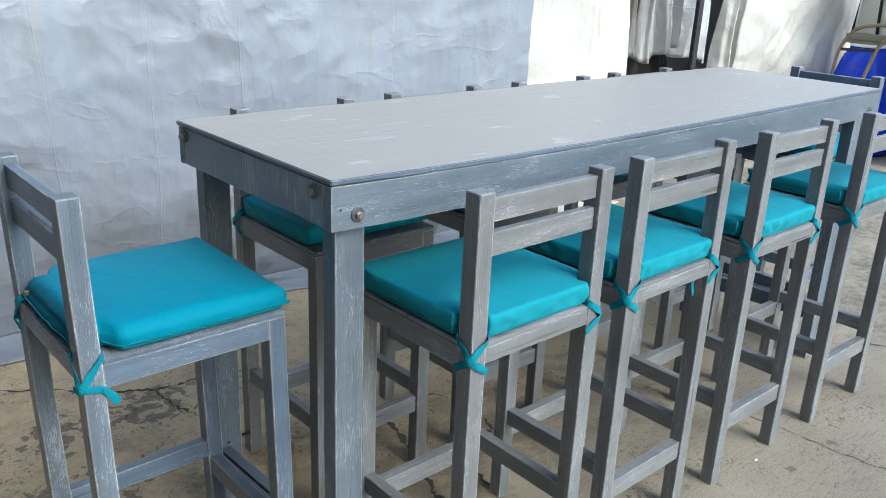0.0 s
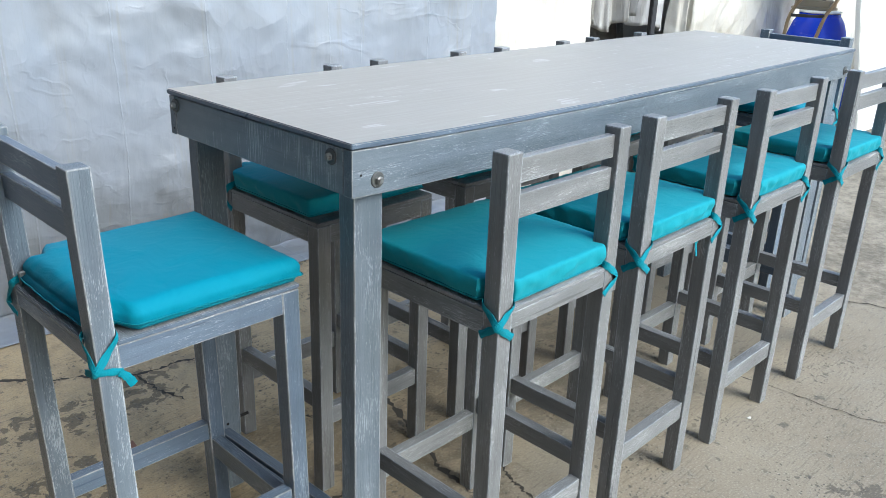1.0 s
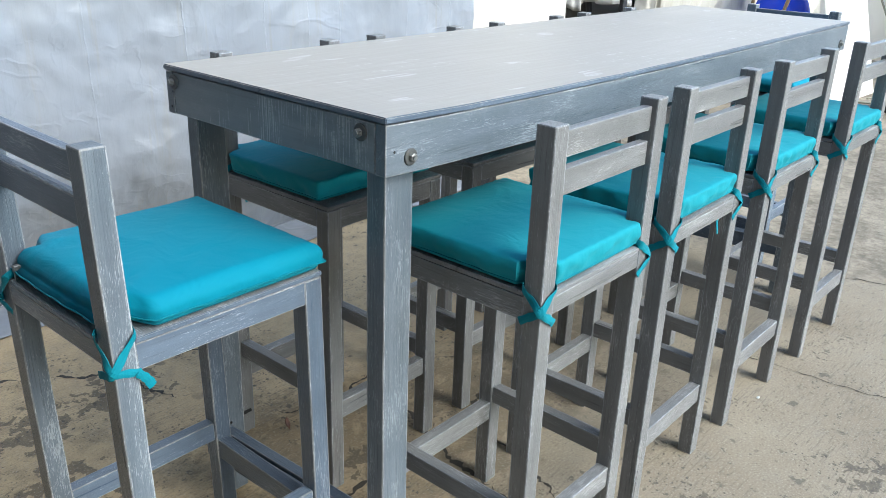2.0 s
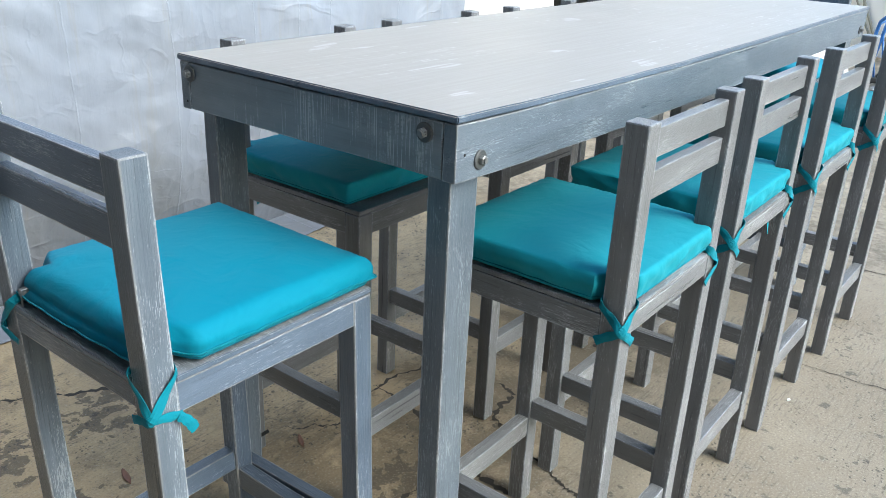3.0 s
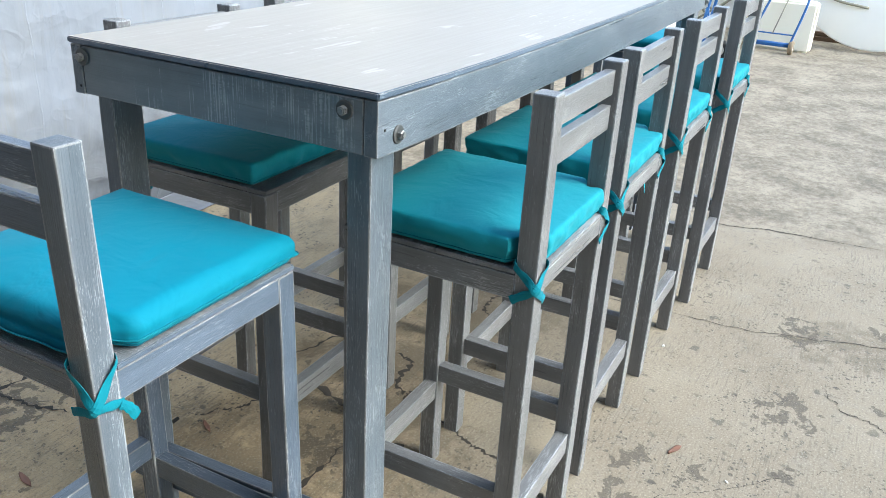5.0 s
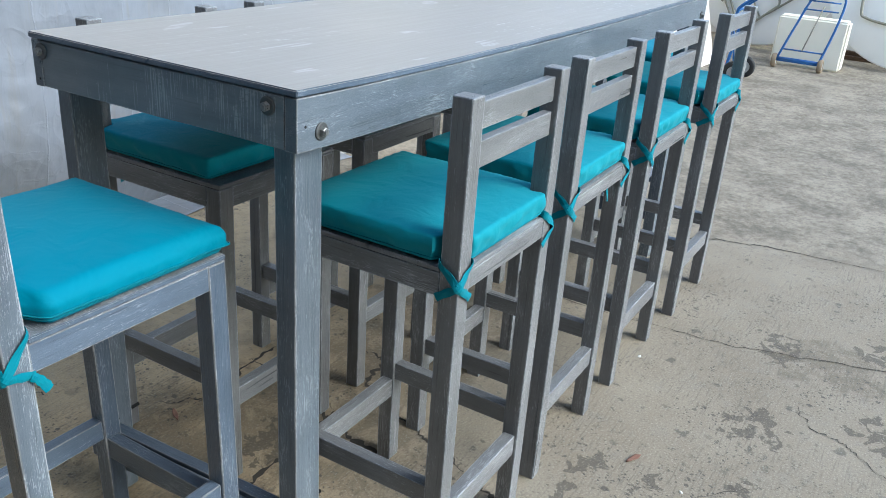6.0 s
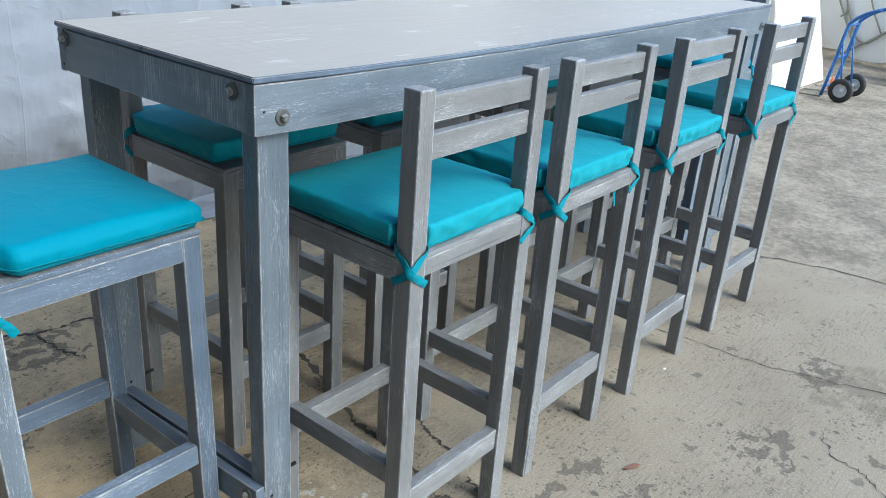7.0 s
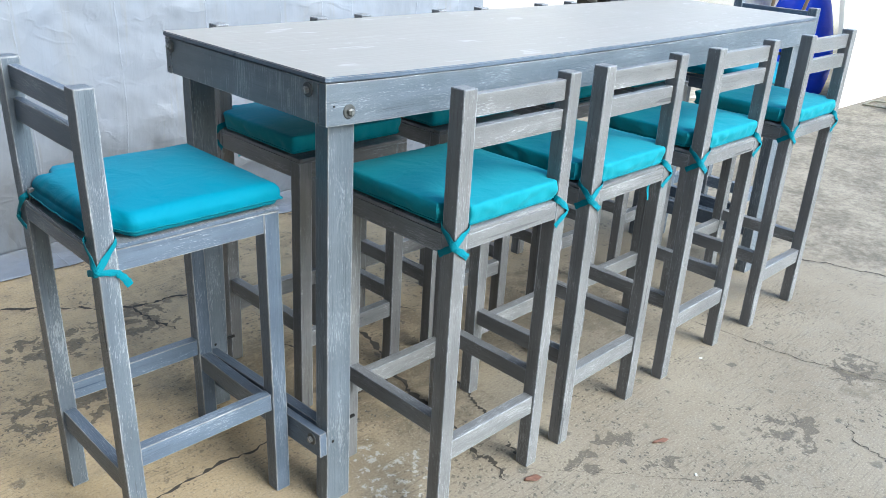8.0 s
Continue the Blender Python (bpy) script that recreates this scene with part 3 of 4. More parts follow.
tarp("tarpaulin", "cream tarpaulin hanging slack near the blue drum", 4.98, 9.5, 2.15, 2.7, TARP_CREAM,
     [(5.2, 0.15), (5.42, 0.5), (5.62, 0.75), (5.85, 0.95), (6.15, 0.7), (6.4, 1.1), (6.9, 0.4)], (0.7, 1.4), 0.035, 17.0, sway=0.14, bulge=0.05, fold=0.022)


# ---- bar table ----
LENGTH, WIDTH, HIGH = 2.345, 0.635, 1.06
table = thing("bar_table", "long high bar table in brushed grey paint with bolted apron", "table")


def bolt(parent, at, normal):
    """A hex bolt head on a washer."""
    head = bmesh.new()
    cylinder(head, 0.0078, 0.003, 0.0105, 6)
    bmesh.ops.bevel(head, geom=[e for e in head.edges if min(v.co.z for v in e.verts) > 0.008], offset=0.0012, segments=1, affect="EDGES")
    cylinder(head, 0.0045, 0.0105, 0.0125, 12)
    turn = Vector(normal).to_track_quat("Z", "Y").to_matrix().to_4x4()
    b = part("bolt", head, STEEL, parent, "grey hex bolt on a washer", Matrix.Translation(at) @ turn)
    wash = bmesh.new()
    lathe(wash, [(0.004, 0.0), (0.0150, 0.0), (0.0150, 0.0022), (0.0135, 0.0032), (0.004, 0.0032)], 20)
    part("washer", wash, WASHER, b, "grey washer darkened by painted shade")
    return b


def nail_hole(parent, at, normal, r=0.0019):
    bm = bmesh.new()
    lathe(bm, [(r * 1.3, 0.0002), (r, 0.0009), (0.0002, 0.0006)], 10)
    turn = Vector(normal).to_track_quat("Z", "Y").to_matrix().to_4x4()
    return part("screw_hole", bm, HOLE, parent, "", Matrix.Translation(at) @ turn)


def tabletop():
    bm = bmesh.new()
    boxed(bm, -0.003, LENGTH + 0.003, -0.003, WIDTH + 0.003, HIGH - 0.011, HIGH)
    bmesh.ops.bevel(bm, geom=bm.edges[:], offset=0.002, segments=2, affect="EDGES")
    long = [e for e in bm.edges if abs(e.verts[0].co.x - e.verts[1].co.x) > 2]
    bmesh.ops.subdivide_edges(bm, edges=long, cuts=60, use_grid_fill=True)
    for v in bm.verts:
        v.co.z += 0.0012 * noise.noise(Vector((v.co.x * 6, v.co.y * 6, 3)))
        v.co.y += 0.0014 * noise.noise(Vector((v.co.x * 9, v.co.y * 2, 8)))
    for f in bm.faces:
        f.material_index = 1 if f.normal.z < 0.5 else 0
    return part("tabletop", bm, [TOP, SKYLIT_SLATE], table, "grey painted plywood top with pale scuffs")


tabletop()
LOW, UP = 0.960, HIGH - 0.013
T = 0.024
for y0, y1 in ((0.0, T), (WIDTH - T, WIDTH)):
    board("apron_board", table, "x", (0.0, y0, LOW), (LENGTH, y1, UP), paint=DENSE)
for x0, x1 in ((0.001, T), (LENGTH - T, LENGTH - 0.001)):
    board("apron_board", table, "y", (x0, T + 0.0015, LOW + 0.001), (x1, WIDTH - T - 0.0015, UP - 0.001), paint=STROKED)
LEG_X, LEG_Y = 0.0685, 0.044
for x0 in (0.0255, LENGTH - 0.0255 - LEG_X):
    for y0, y1 in ((0.0255, 0.0255 + LEG_Y), (0.574, WIDTH - T - 0.0015)):
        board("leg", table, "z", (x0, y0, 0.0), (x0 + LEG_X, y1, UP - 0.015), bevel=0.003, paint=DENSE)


def sag(x, y):
    """How far the long top hangs down, most along its near edge."""
    return 0.010 * (1 - y / WIDTH) * math.sin(math.pi * max(0.0, min(1.0, x / LENGTH)) ** 0.65) ** 1.3


for ob in [o for o in table.children if o.name.split(".")[0] in ("tabletop", "apron_board")]:
    if ob.dimensions.x < 0.3:
        continue
    ob.data = ob.data.copy()
    for v in ob.data.vertices:
        at = ob.matrix_basis @ v.co
        v.co.z -= sag(at.x, max(0.0, min(WIDTH, at.y)))


def strut(name, parent, a, b, w, h, paint=SKYLIT_SLATE):
    """A board from a to b, which name the middle of its two ends."""
    a, b = Vector(a), Vector(b)
    d = (b - a).normalized()
    side = Vector((0, 0, 1)).cross(d).normalized()
    turn = Matrix((d, side, d.cross(side))).transposed().to_4x4()
    return part(name, beam_mesh((b - a).length, w, h, 0.0022, paint), None, parent, "", Matrix.Translation((a + b) / 2) @ turn)


# paired stretchers low down at both ends, set askew: one laps the near leg, one runs between the legs
strut("stretcher", table, (0.0145, 0.026, 0.182), (0.0145, 0.606, 0.153), 0.021, 0.063)
strut("stretcher", table, (0.044, 0.0705, 0.184), (0.046, 0.573, 0.158), 0.028, 0.063)
strut("stretcher", table, (LENGTH - 0.0145, 0.026, 0.178), (LENGTH - 0.0145, 0.606, 0.165), 0.021, 0.063)
strut("stretcher", table, (LENGTH - 0.044, 0.0705, 0.18), (LENGTH - 0.046, 0.573, 0.165), 0.028, 0.063)
for at, normal in (((-0.0002, 0.057, 1.026), (-1, 0, 0)), ((-0.0002, 0.606, 1.027), (-1, 0, 0)), ((0.058, -0.0002, 0.986), (0, -1, 0)),
                   ((LENGTH - 0.06, -0.0002, 0.986), (0, -1, 0)), ((0.0038, 0.056, 0.190), (-1, 0, 0))):
    bolt(table, at, normal)
for at, normal in (((0.02, -0.0002, 1.0), (0, -1, 0)), ((-0.0005, 0.618, 0.975), (-1, 0, 0)), ((0.042, 0.0252, 0.181), (0, -1, 0)),
                   ((0.055, 0.5737, 0.200), (0, -1, 0))):
    nail_hole(table, at, normal, 0.0019 if at[2] > 0.5 else 0.0032)
for y, z in ((0.050, 0.205), (0.592, 0.195)):
    rod = bmesh.new()
    tube(rod, [(0.093, y, z), (0.126, y - 0.001, z + 0.002)], 0.0042, 8, 0)
    cylinder(rod, 0.0075, 0.0, 0.006, 6)
    bmesh.ops.transform(rod, matrix=Matrix.Translation((0.0942, y, z)) @ pose(0, 0, 0, 0, 90, 0), verts=rod.verts[-12:])
    part("bolt_tail", rod, HOLE, table, "dark threaded bolt end with a nut")


# ---- bar stools ----
STOOL, DEPTH, POST = 0.38, 0.405, 0.039


def cushion_mesh(hem, puff, radius, fabric, deep, edge_drop=0.006, edge_run=0.022, seed=0.0):
    """A boxed seat pad, notched round the back posts: flat domed top, puckered walls. Returns the pad and its two sewn seams."""
    n = 40
    w, d, t = STOOL + 0.004, deep - 0.002, 0.052
    bm = bmesh.new()

    def outline(u, v):
        x, y = (u - 0.5) * w, (v - 0.5) * d
        dx, dy = abs(x) - (w / 2 - radius), abs(y) - (d / 2 - radius)
        if dx > 0 and dy > 0:
            k = max(dx, dy) / math.hypot(dx, dy)
            x = math.copysign(w / 2 - radius + dx * k, x)
            y = math.copysign(d / 2 - radius + dy * k, y)
        back = max(0.0, min(1.0, (0.13 - v) / 0.03))
        return x * (1 - back * (2 * POST + 0.012) / w), y

    top, bot = [], []
    for i in range(n + 1):
        ct, cb = [], []
        for j in range(n + 1):
            u = 0.5 - 0.5 * math.cos(math.pi * i / n)
            v = 0.5 - 0.5 * math.cos(math.pi * j / n)
            x, y = outline(u, v)
            k = min(u, 1 - u, v, 1 - v)
            dome = puff * (1 - (1 - min(1, k / 0.45)) ** 2)
            edge = edge_drop * (1 - min(1, k / edge_run)) ** 2
            wr = 0.0016 * noise.noise(Vector((x * 14, y * 14, hem * 90 + seed))) * min(1, k / 0.04)
            wr += 0.0022 * noise.noise(Vector((x * 60, y * 60, hem * 50 + seed))) * max(0.0, 1 - k / 0.06)
            ct.append(bm.verts.new((x, y, t + dome - edge + wr)))
            cb.append(bm.verts.new((x * 0.965, y * 0.965, 0.001 + 0.004 * max(0.0, 1 - k / 0.1))))
        top.append(ct)
        bot.append(cb)
    for i in range(n):
        for j in range(n):
            bm.faces.new((top[i][j], top[i + 1][j], top[i + 1][j + 1], top[i][j + 1]))
            bm.faces.new((bot[i][j], bot[i][j + 1], bot[i + 1][j + 1], bot[i + 1][j]))
    rim = [(i, 0) for i in range(n)] + [(n, j) for j in range(n)] + [(i, n) for i in range(n, 0, -1)] + [(0, j) for j in range(n, 0, -1)]
    levels = 8
    walls = []
    for i, j in rim:
        a, b = top[i][j].co, bot[i][j].co
        out = Vector((a.x, a.y, 0)).normalized()
        line = [top[i][j]]
        for k in range(1, levels):
            f = k / levels
            p = a.lerp(b, f)
            belly = (0.006 if hem > 0.3 else 0.003) * math.sin(math.pi * f ** 0.8) + (0.003 if hem > 0.3 else 0.0085) * math.sin(math.pi * f) * noise.noise(Vector((a.x * 38, a.y * 38, f * 1.6 + hem * 40 + seed)))
            if hem > 0.3:
                # sewn lip: wide along the rear, drawn out into ears at the front corners
                rear = max(0.0, min(1.0, (-a.y - d / 2 + 0.02) / 0.015))
                ear = max(0.0, 1 - math.hypot(abs(a.x) - w / 2, a.y - d / 2) / 0.03)
                lip = max(0.0, 1 - abs(f - hem) / 0.14)
                belly += lip * (0.003 + 0.012 * rear + 0.005 * ear) - max(0.0, f - hem) * (0.01 + 0.03 * rear)
            else:
                ear = max(0.0, 1 - math.hypot(abs(a.x) - w / 2, a.y - d / 2) / 0.025)
                belly += ear * (0.009 * max(0.0, f - 0.6) / 0.4 - 0.004 * math.sin(math.pi * f))
            line.append(bm.verts.new(p + out * belly))
        line.append(bot[i][j])
        walls.append(line)
    seams = []
    for level in ((levels - 1,) if hem < 0.3 else (round(hem * levels), levels - 1)):
        sb = bmesh.new()
        ring = [(w_[level].co + Vector((w_[level].co.x, w_[level].co.y, 0)).normalized() * 0.0008).copy() for w_ in walls]
        tube(sb, ring + [ring[0]], 0.0013, 5, 0)
        seams.append(sb)
    for a, b in zip(walls, walls[1:] + walls[:1]):
        for k in range(levels):
            bm.faces.new((a[k], a[k + 1], b[k + 1], b[k]))
    bmesh.ops.recalc_face_normals(bm, faces=bm.faces[:])
    pad = mesh_of("pad", bm, fabric)
    if hem < 0.3:
        pad.set_sharp_from_angle(angle=radians(38))
    return [pad] + [mesh_of("piping", sb, TEAL_TRIM) for sb in seams]


def tie(parent, side, tail, crossed):
    """Cloth tapes crossed over a back post and knotted under the seat rail."""
    h = STOOL / 2
    x_out, x_in = side * (h + 0.0015), side * (h - POST - 0.001)
    y_out, y_in = -DEPTH / 2 - 0.0015, -DEPTH / 2 + POST + 0.003
    bm = bmesh.new()
    sx = (side, 0, 0)
    back = (0, -1, 0)
    corner = (side * 0.7, -0.7, 0)
    front = (0, 1, 0)
    yc = -DEPTH / 2 + POST / 2
    xc = side * (h - POST / 2)
    low = 0.700 if crossed else 0.700
    tape = 0.015 if crossed else 0.013
    mid = 0.731 if crossed else 0.714
    # tape from inside the post, slanting over the rear face, round the corner and along the outer face
    ribbon(bm, [(x_in, yc, 0.770), (x_in, y_out, 0.763), (xc, y_out - 0.001, (mid + 0.766) / 2), (x_out, y_out, mid), (x_out + side * 0.001, yc, (low + mid) / 2), (x_out, y_in, low)],
           [(-side, 0, 0), (-side * 0.7, -0.7, 0), back, corner, sx, sx], tape)
    # tape from the pad's side, slanting over the outer face to the corner and along the rear face
    ribbon(bm, [(xc, y_in, 0.772), (x_out, y_in - 0.003, 0.765), (x_out + side * 0.001, yc, (mid + 0.766) / 2), (x_out + side * 0.001, y_out - 0.001, mid - 0.003), (xc, y_out - 0.002, (low + mid) / 2 - 0.003), (x_in, y_out, low - 0.004)],
           [front, (side * 0.7, 0.7, 0), sx, corner, back, back], tape)
    ob = part("tie", bm, TEAL_TRIM, parent, "turquoise cloth tape knotted round the post")
    if tail > 0:
        bt = bmesh.new()
        p = Vector((x_out + side * 0.002, y_in - 0.006, 0.701))
        ribbon(bt, [p, p + Vector((side * 0.003, 0.007, -0.006)), p + Vector((side * 0.004, 0.014, -0.016)), p + Vector((side * 0.003, 0.021, -0.029))], [sx, sx, sx, sx], 0.013, taper=1.25)
        part("tail", bt, TEAL_TRIM, ob)
    return ob


def bar_stool(name, label, m, top=1.055, deep=DEPTH, rake=0.0, group="bar stools round the table"):
    s = thing(name, label, "stool", group, m)
    h, d = STOOL / 2, deep / 2
    # the raked pair takes the drier, bluer paint, whose blue is partly painted sky light
    paint, post = (SKYLIT_SLATE, DENSE) if rake else (WOOD, WOOD)
    for sx in (-1, 1):
        x0, x1 = sorted((sx * h, sx * (h - POST)))
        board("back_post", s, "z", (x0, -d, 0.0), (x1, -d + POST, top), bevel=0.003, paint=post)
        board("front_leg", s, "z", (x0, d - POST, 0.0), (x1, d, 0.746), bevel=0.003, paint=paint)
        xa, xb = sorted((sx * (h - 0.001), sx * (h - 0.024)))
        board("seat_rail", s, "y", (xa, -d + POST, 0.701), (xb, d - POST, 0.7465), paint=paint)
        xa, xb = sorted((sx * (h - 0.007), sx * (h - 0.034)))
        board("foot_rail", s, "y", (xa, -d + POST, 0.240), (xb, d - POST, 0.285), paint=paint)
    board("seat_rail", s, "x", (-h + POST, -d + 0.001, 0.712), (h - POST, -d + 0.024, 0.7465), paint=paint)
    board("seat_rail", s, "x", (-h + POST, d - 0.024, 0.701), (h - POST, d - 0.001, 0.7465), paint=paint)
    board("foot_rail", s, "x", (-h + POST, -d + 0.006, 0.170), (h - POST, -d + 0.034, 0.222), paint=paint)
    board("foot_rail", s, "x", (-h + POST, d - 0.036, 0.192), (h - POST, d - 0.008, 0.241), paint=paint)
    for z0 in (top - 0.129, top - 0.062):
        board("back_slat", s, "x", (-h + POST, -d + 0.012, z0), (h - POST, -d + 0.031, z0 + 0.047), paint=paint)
    # thin seat board between the posts
    bm = bmesh.new()
    boxed(bm, -h, h, -d + POST + 0.001, d + 0.001, 0.7475, 0.7565)
    boxed(bm, -h + POST + 0.001, h - POST - 0.001, -d, -d + POST, 0.7475, 0.7565)
    bmesh.ops.bevel(bm, geom=bm.edges[:], offset=0.0015, segments=2, affect="EDGES")
    for f in bm.faces:
        f.material_index = 0 if abs(f.normal.z) > 0.8 else 1
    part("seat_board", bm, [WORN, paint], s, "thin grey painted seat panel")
    if rake:
        # the frame leans back a little from its feet
        for ob in s.children:
            ob.data = ob.data.copy()
            back = ob.matrix_basis.inverted()
            for v in ob.data.vertices:
                p = ob.matrix_basis @ v.co
                p.y -= rake * p.z
                v.co = back @ p
    return s


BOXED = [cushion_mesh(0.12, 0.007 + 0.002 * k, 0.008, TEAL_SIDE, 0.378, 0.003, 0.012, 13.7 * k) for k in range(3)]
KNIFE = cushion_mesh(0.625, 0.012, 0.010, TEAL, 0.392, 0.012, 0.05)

NEAR = [(0.174, -0.206, 0.0), (0.660, -0.199, 0.5), (1.199, -0.204, 0.0), (1.784, -0.220, -0.3)]
FAR = [(0.219, 0.803, 0.5), (0.732, 0.807, 0.0), (1.281, 0.803, -0.4), (1.819, 0.809, 0.3)]
first = {}
SHALLOW, RAKE = 0.381, 0.022
SEATS = [("side", (x + STOOL / 2, y + SHALLOW / 2), turn, 1.055, SHALLOW, 0.0) for x, y, turn in NEAR]
SEATS += [("side", (x + STOOL / 2, y - DEPTH / 2), 180 + turn, 1.045, DEPTH, 0.0) for x, y, turn in FAR]
SEATS += [("end", (-0.4035 + DEPTH / 2, 0.145 + STOOL / 2), -90.0, 1.055, DEPTH, RAKE),
          ("end", (2.7535 - DEPTH / 2, 0.155 + STOOL / 2), 90.0, 1.055, DEPTH, RAKE)]
pads = {}
for at, (kind, (x, y), turn, top, deep, rake) in enumerate(SEATS):
    m = pose(x, y, 0, 0, 0, turn)
    # the stools along the tarpaulin have slightly shorter backs, those at the ends lean
    make = (top, deep, rake)
    if make not in first:
        first[make] = bar_stool("bar_stool", "high bar stool in brushed grey paint with two back slats", m, top, deep, rake)
    else:
        copy_thing(first[make], m)
    mc = m @ Matrix.Translation((0, -rake * 0.757 + (DEPTH - deep) / 2, 0))
    style = (kind, at % 3 if kind == "side" else 0)
    if style not in pads:
        words = "turquoise canvas seat cushion tied to the grey stool posts" if kind == "side" else "turquoise canvas seat cushion with a sewn edge seam"
        c = thing("seat_cushion", words, "cushion", "cushions on the bar stools", mc)
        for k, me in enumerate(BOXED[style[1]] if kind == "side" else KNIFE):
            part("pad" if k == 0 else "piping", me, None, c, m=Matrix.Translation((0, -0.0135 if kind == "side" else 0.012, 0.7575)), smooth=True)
        for sx in (-1, 1):
            tie(c, sx, 1.0 if sx > 0 and kind == "end" else 0.0, kind == "side")
        if kind == "end":
            zb = bmesh.new()
            boxed(zb, -0.1385, -0.1335, -0.1965, -0.1940, 0.750, 0.774)
            boxed(zb, -0.1405, -0.1310, -0.1970, -0.1840, 0.773, 0.785)
            bmesh.ops.bevel(zb, geom=zb.edges[:], offset=0.0008, segments=1, affect="EDGES")
            part("zip_pull", zb, STEEL, c, "small metal zip pull")
        pads[style] = c
    else:
        c = copy_thing(pads[style], mc)
    if at == 1:
        # a loose tape end hanging under the rear rail
        bt = bmesh.new()
        p = Vector((0.118, -DEPTH / 2 + 0.020, 0.705))
        ribbon(bt, [p, p + Vector((0.0, 0.002, -0.014)), p + Vector((0.003, 0.001, -0.030)), p + Vector((0.002, -0.002, -0.046))],
               [(0, -1, 0), (0, -1, 0), (0.2, -1, 0), (0.1, -1, 0)], 0.012)
        part("tape_end", bt, TEAL_TRIM, c)


# ---- dry leaves on the slab ----
def dry_leaf(x, y, turn, size, wide=0.12):
    bm = bmesh.new()
    n = 8
    rows = []
    for i in range(n + 1):
        u = i / n
        w = size * wide * math.sin(math.pi * min(1, u * 0.97 + 0.02)) ** 0.8
        z = 0.002 + 0.002 * math.sin(math.pi * u) + 0.003 * u * u
        rows.append([bm.verts.new(((u - 0.5) * size, k * w, z + 0.15 * w * abs(k) + 0.002 * math.sin(u * 9 + k))) for k in (-1, -0.5, 0, 0.5, 1)])
    for a, b in zip(rows, rows[1:]):
        for k in range(4):
            bm.faces.new((a[k], b[k], b[k + 1], a[k + 1]))
    ob = part("dry_leaf", bm, LEAF, m=pose(x, y, 0, 0, 0, turn), smooth=True)
    mod = ob.modifiers.new("thickness", "SOLIDIFY")
    mod.thickness = 0.0008
    tagged(ob, "curled reddish brown dry leaf on the concrete", "leaf", "dry leaves")


for x, y, turn, size, wide in ((0.90, -0.385, -25, 0.055, 0.15), (0.49, -0.25, -30, 0.05, 0.24), (0.33, 0.71, 60, 0.055, 0.12), (-0.05, 0.92, 75, 0.065, 0.12)):
    dry_leaf(x, y, turn, size, wide)


# ---- scraps of pale plaster on the slab ----
def scrap(x, y, size, seed):
    rng = random.Random(seed)
    bm = bmesh.new()
    bmesh.ops.create_icosphere(bm, subdivisions=2, radius=size)
    for v in bm.verts:
        k = 0.75 + 0.5 * rng.random()
        v.co = Vector((v.co.x * k, v.co.y * k * 0.7, v.co.z * 0.35 * k + size * 0.35))
    tagged(part("plaster_scrap", bm, PANEL_WHITE, m=pose(x, y, 0, 0, 0, seed * 40)), "small pale plaster scrap on the concrete", "scrap", "plaster scraps")


for k, (x, y, size) in enumerate(((1.43, -0.22, 0.007), (0.84, -0.53, 0.006), (0.27, -0.38, 0.005))):
    scrap(x, y, size, k)


# ---- hanging canvas in the gap between the tarpaulins ----
def hanging(name, label, x0, x1, y, z0, z1, mat, waves, depth, seed):
    """A slack bundle: sharp folds that run down from pinched points and a rounded, uneven foot."""
    bm = bmesh.new()
    n, k = 110, 60
    rows = []
    for i in range(n + 1):
        u = i / n
        col = []
        for j in range(k + 1):
            v = j / k
            foot = 0.07 * (1 - math.sqrt(max(0.0, 1 - (2 * u - 1) ** 2))) + 0.05 * math.sin(u * 5 + seed)
            z = z0 + (z1 - z0) * v + foot * (1 - v)
            pinch = 0.72 + 0.28 * abs(2 * v - 1)
            x = (x0 + x1) / 2 + (x1 - x0) * (u - 0.5) * pinch + 0.03 * noise.noise(Vector((u * 3, v * 4, seed)))
            run = u * waves + 0.45 * noise.noise(Vector((u * 1.5, v * 1.6, seed))) + 0.22 * v
            saw = abs((run % 1.0) - 0.5) * 2
            fine = abs(((run * 2.6 + 0.5 * noise.noise(Vector((u * 3, v * 2.2, seed + 3)))) % 1.0) - 0.5) * 2
            yy = y + depth * (saw ** 0.7 - 0.5) + 0.35 * depth * fine * (0.4 + abs(noise.noise(Vector((u * 3, v * 2, seed + 5)))))
            yy += 0.05 * noise.noise(Vector((u * 2, v * 3, seed + 9))) + 0.05 * (1 - v) * (2 * u - 1) ** 4
            col.append(bm.verts.new((x, yy, z)))
        rows.append(col)
    for a, b in zip(rows, rows[1:]):
        for j in range(k):
            bm.faces.new((a[j], b[j], b[j + 1], a[j + 1]))
    ob = part(name, bm, mat, smooth=True)
    mod = ob.modifiers.new("thickness", "SOLIDIFY")
    mod.thickness = 0.004
    return tagged(ob, label, "canvas", "folded canvases in the gap")


hanging("folded_canvas", "grey beige canvas bundle hanging in folds", 3.70, 4.06, 2.24, 0.90, 2.6, CANVAS_GREY, 2.4, 0.10, 2.0)
hanging("folded_canvas", "grey canvas hanging in heavy folds", 3.98, 4.40, 2.20, 0.83, 2.6, CANVAS_MID, 2.6, 0.11, 4.0)
hanging("folded_canvas", "pale grey canvas hanging in folds beside the pole", 4.40, 4.84, 2.18, 0.78, 2.6, CANVAS_PALE, 2.3, 0.10, 6.0)
hanging("folded_canvas", "cream canvas gathered beside the slack tarpaulin", 4.82, 5.12, 2.10, 0.30, 2.6, TARP_CREAM, 2.2, 0.09, 7.0)
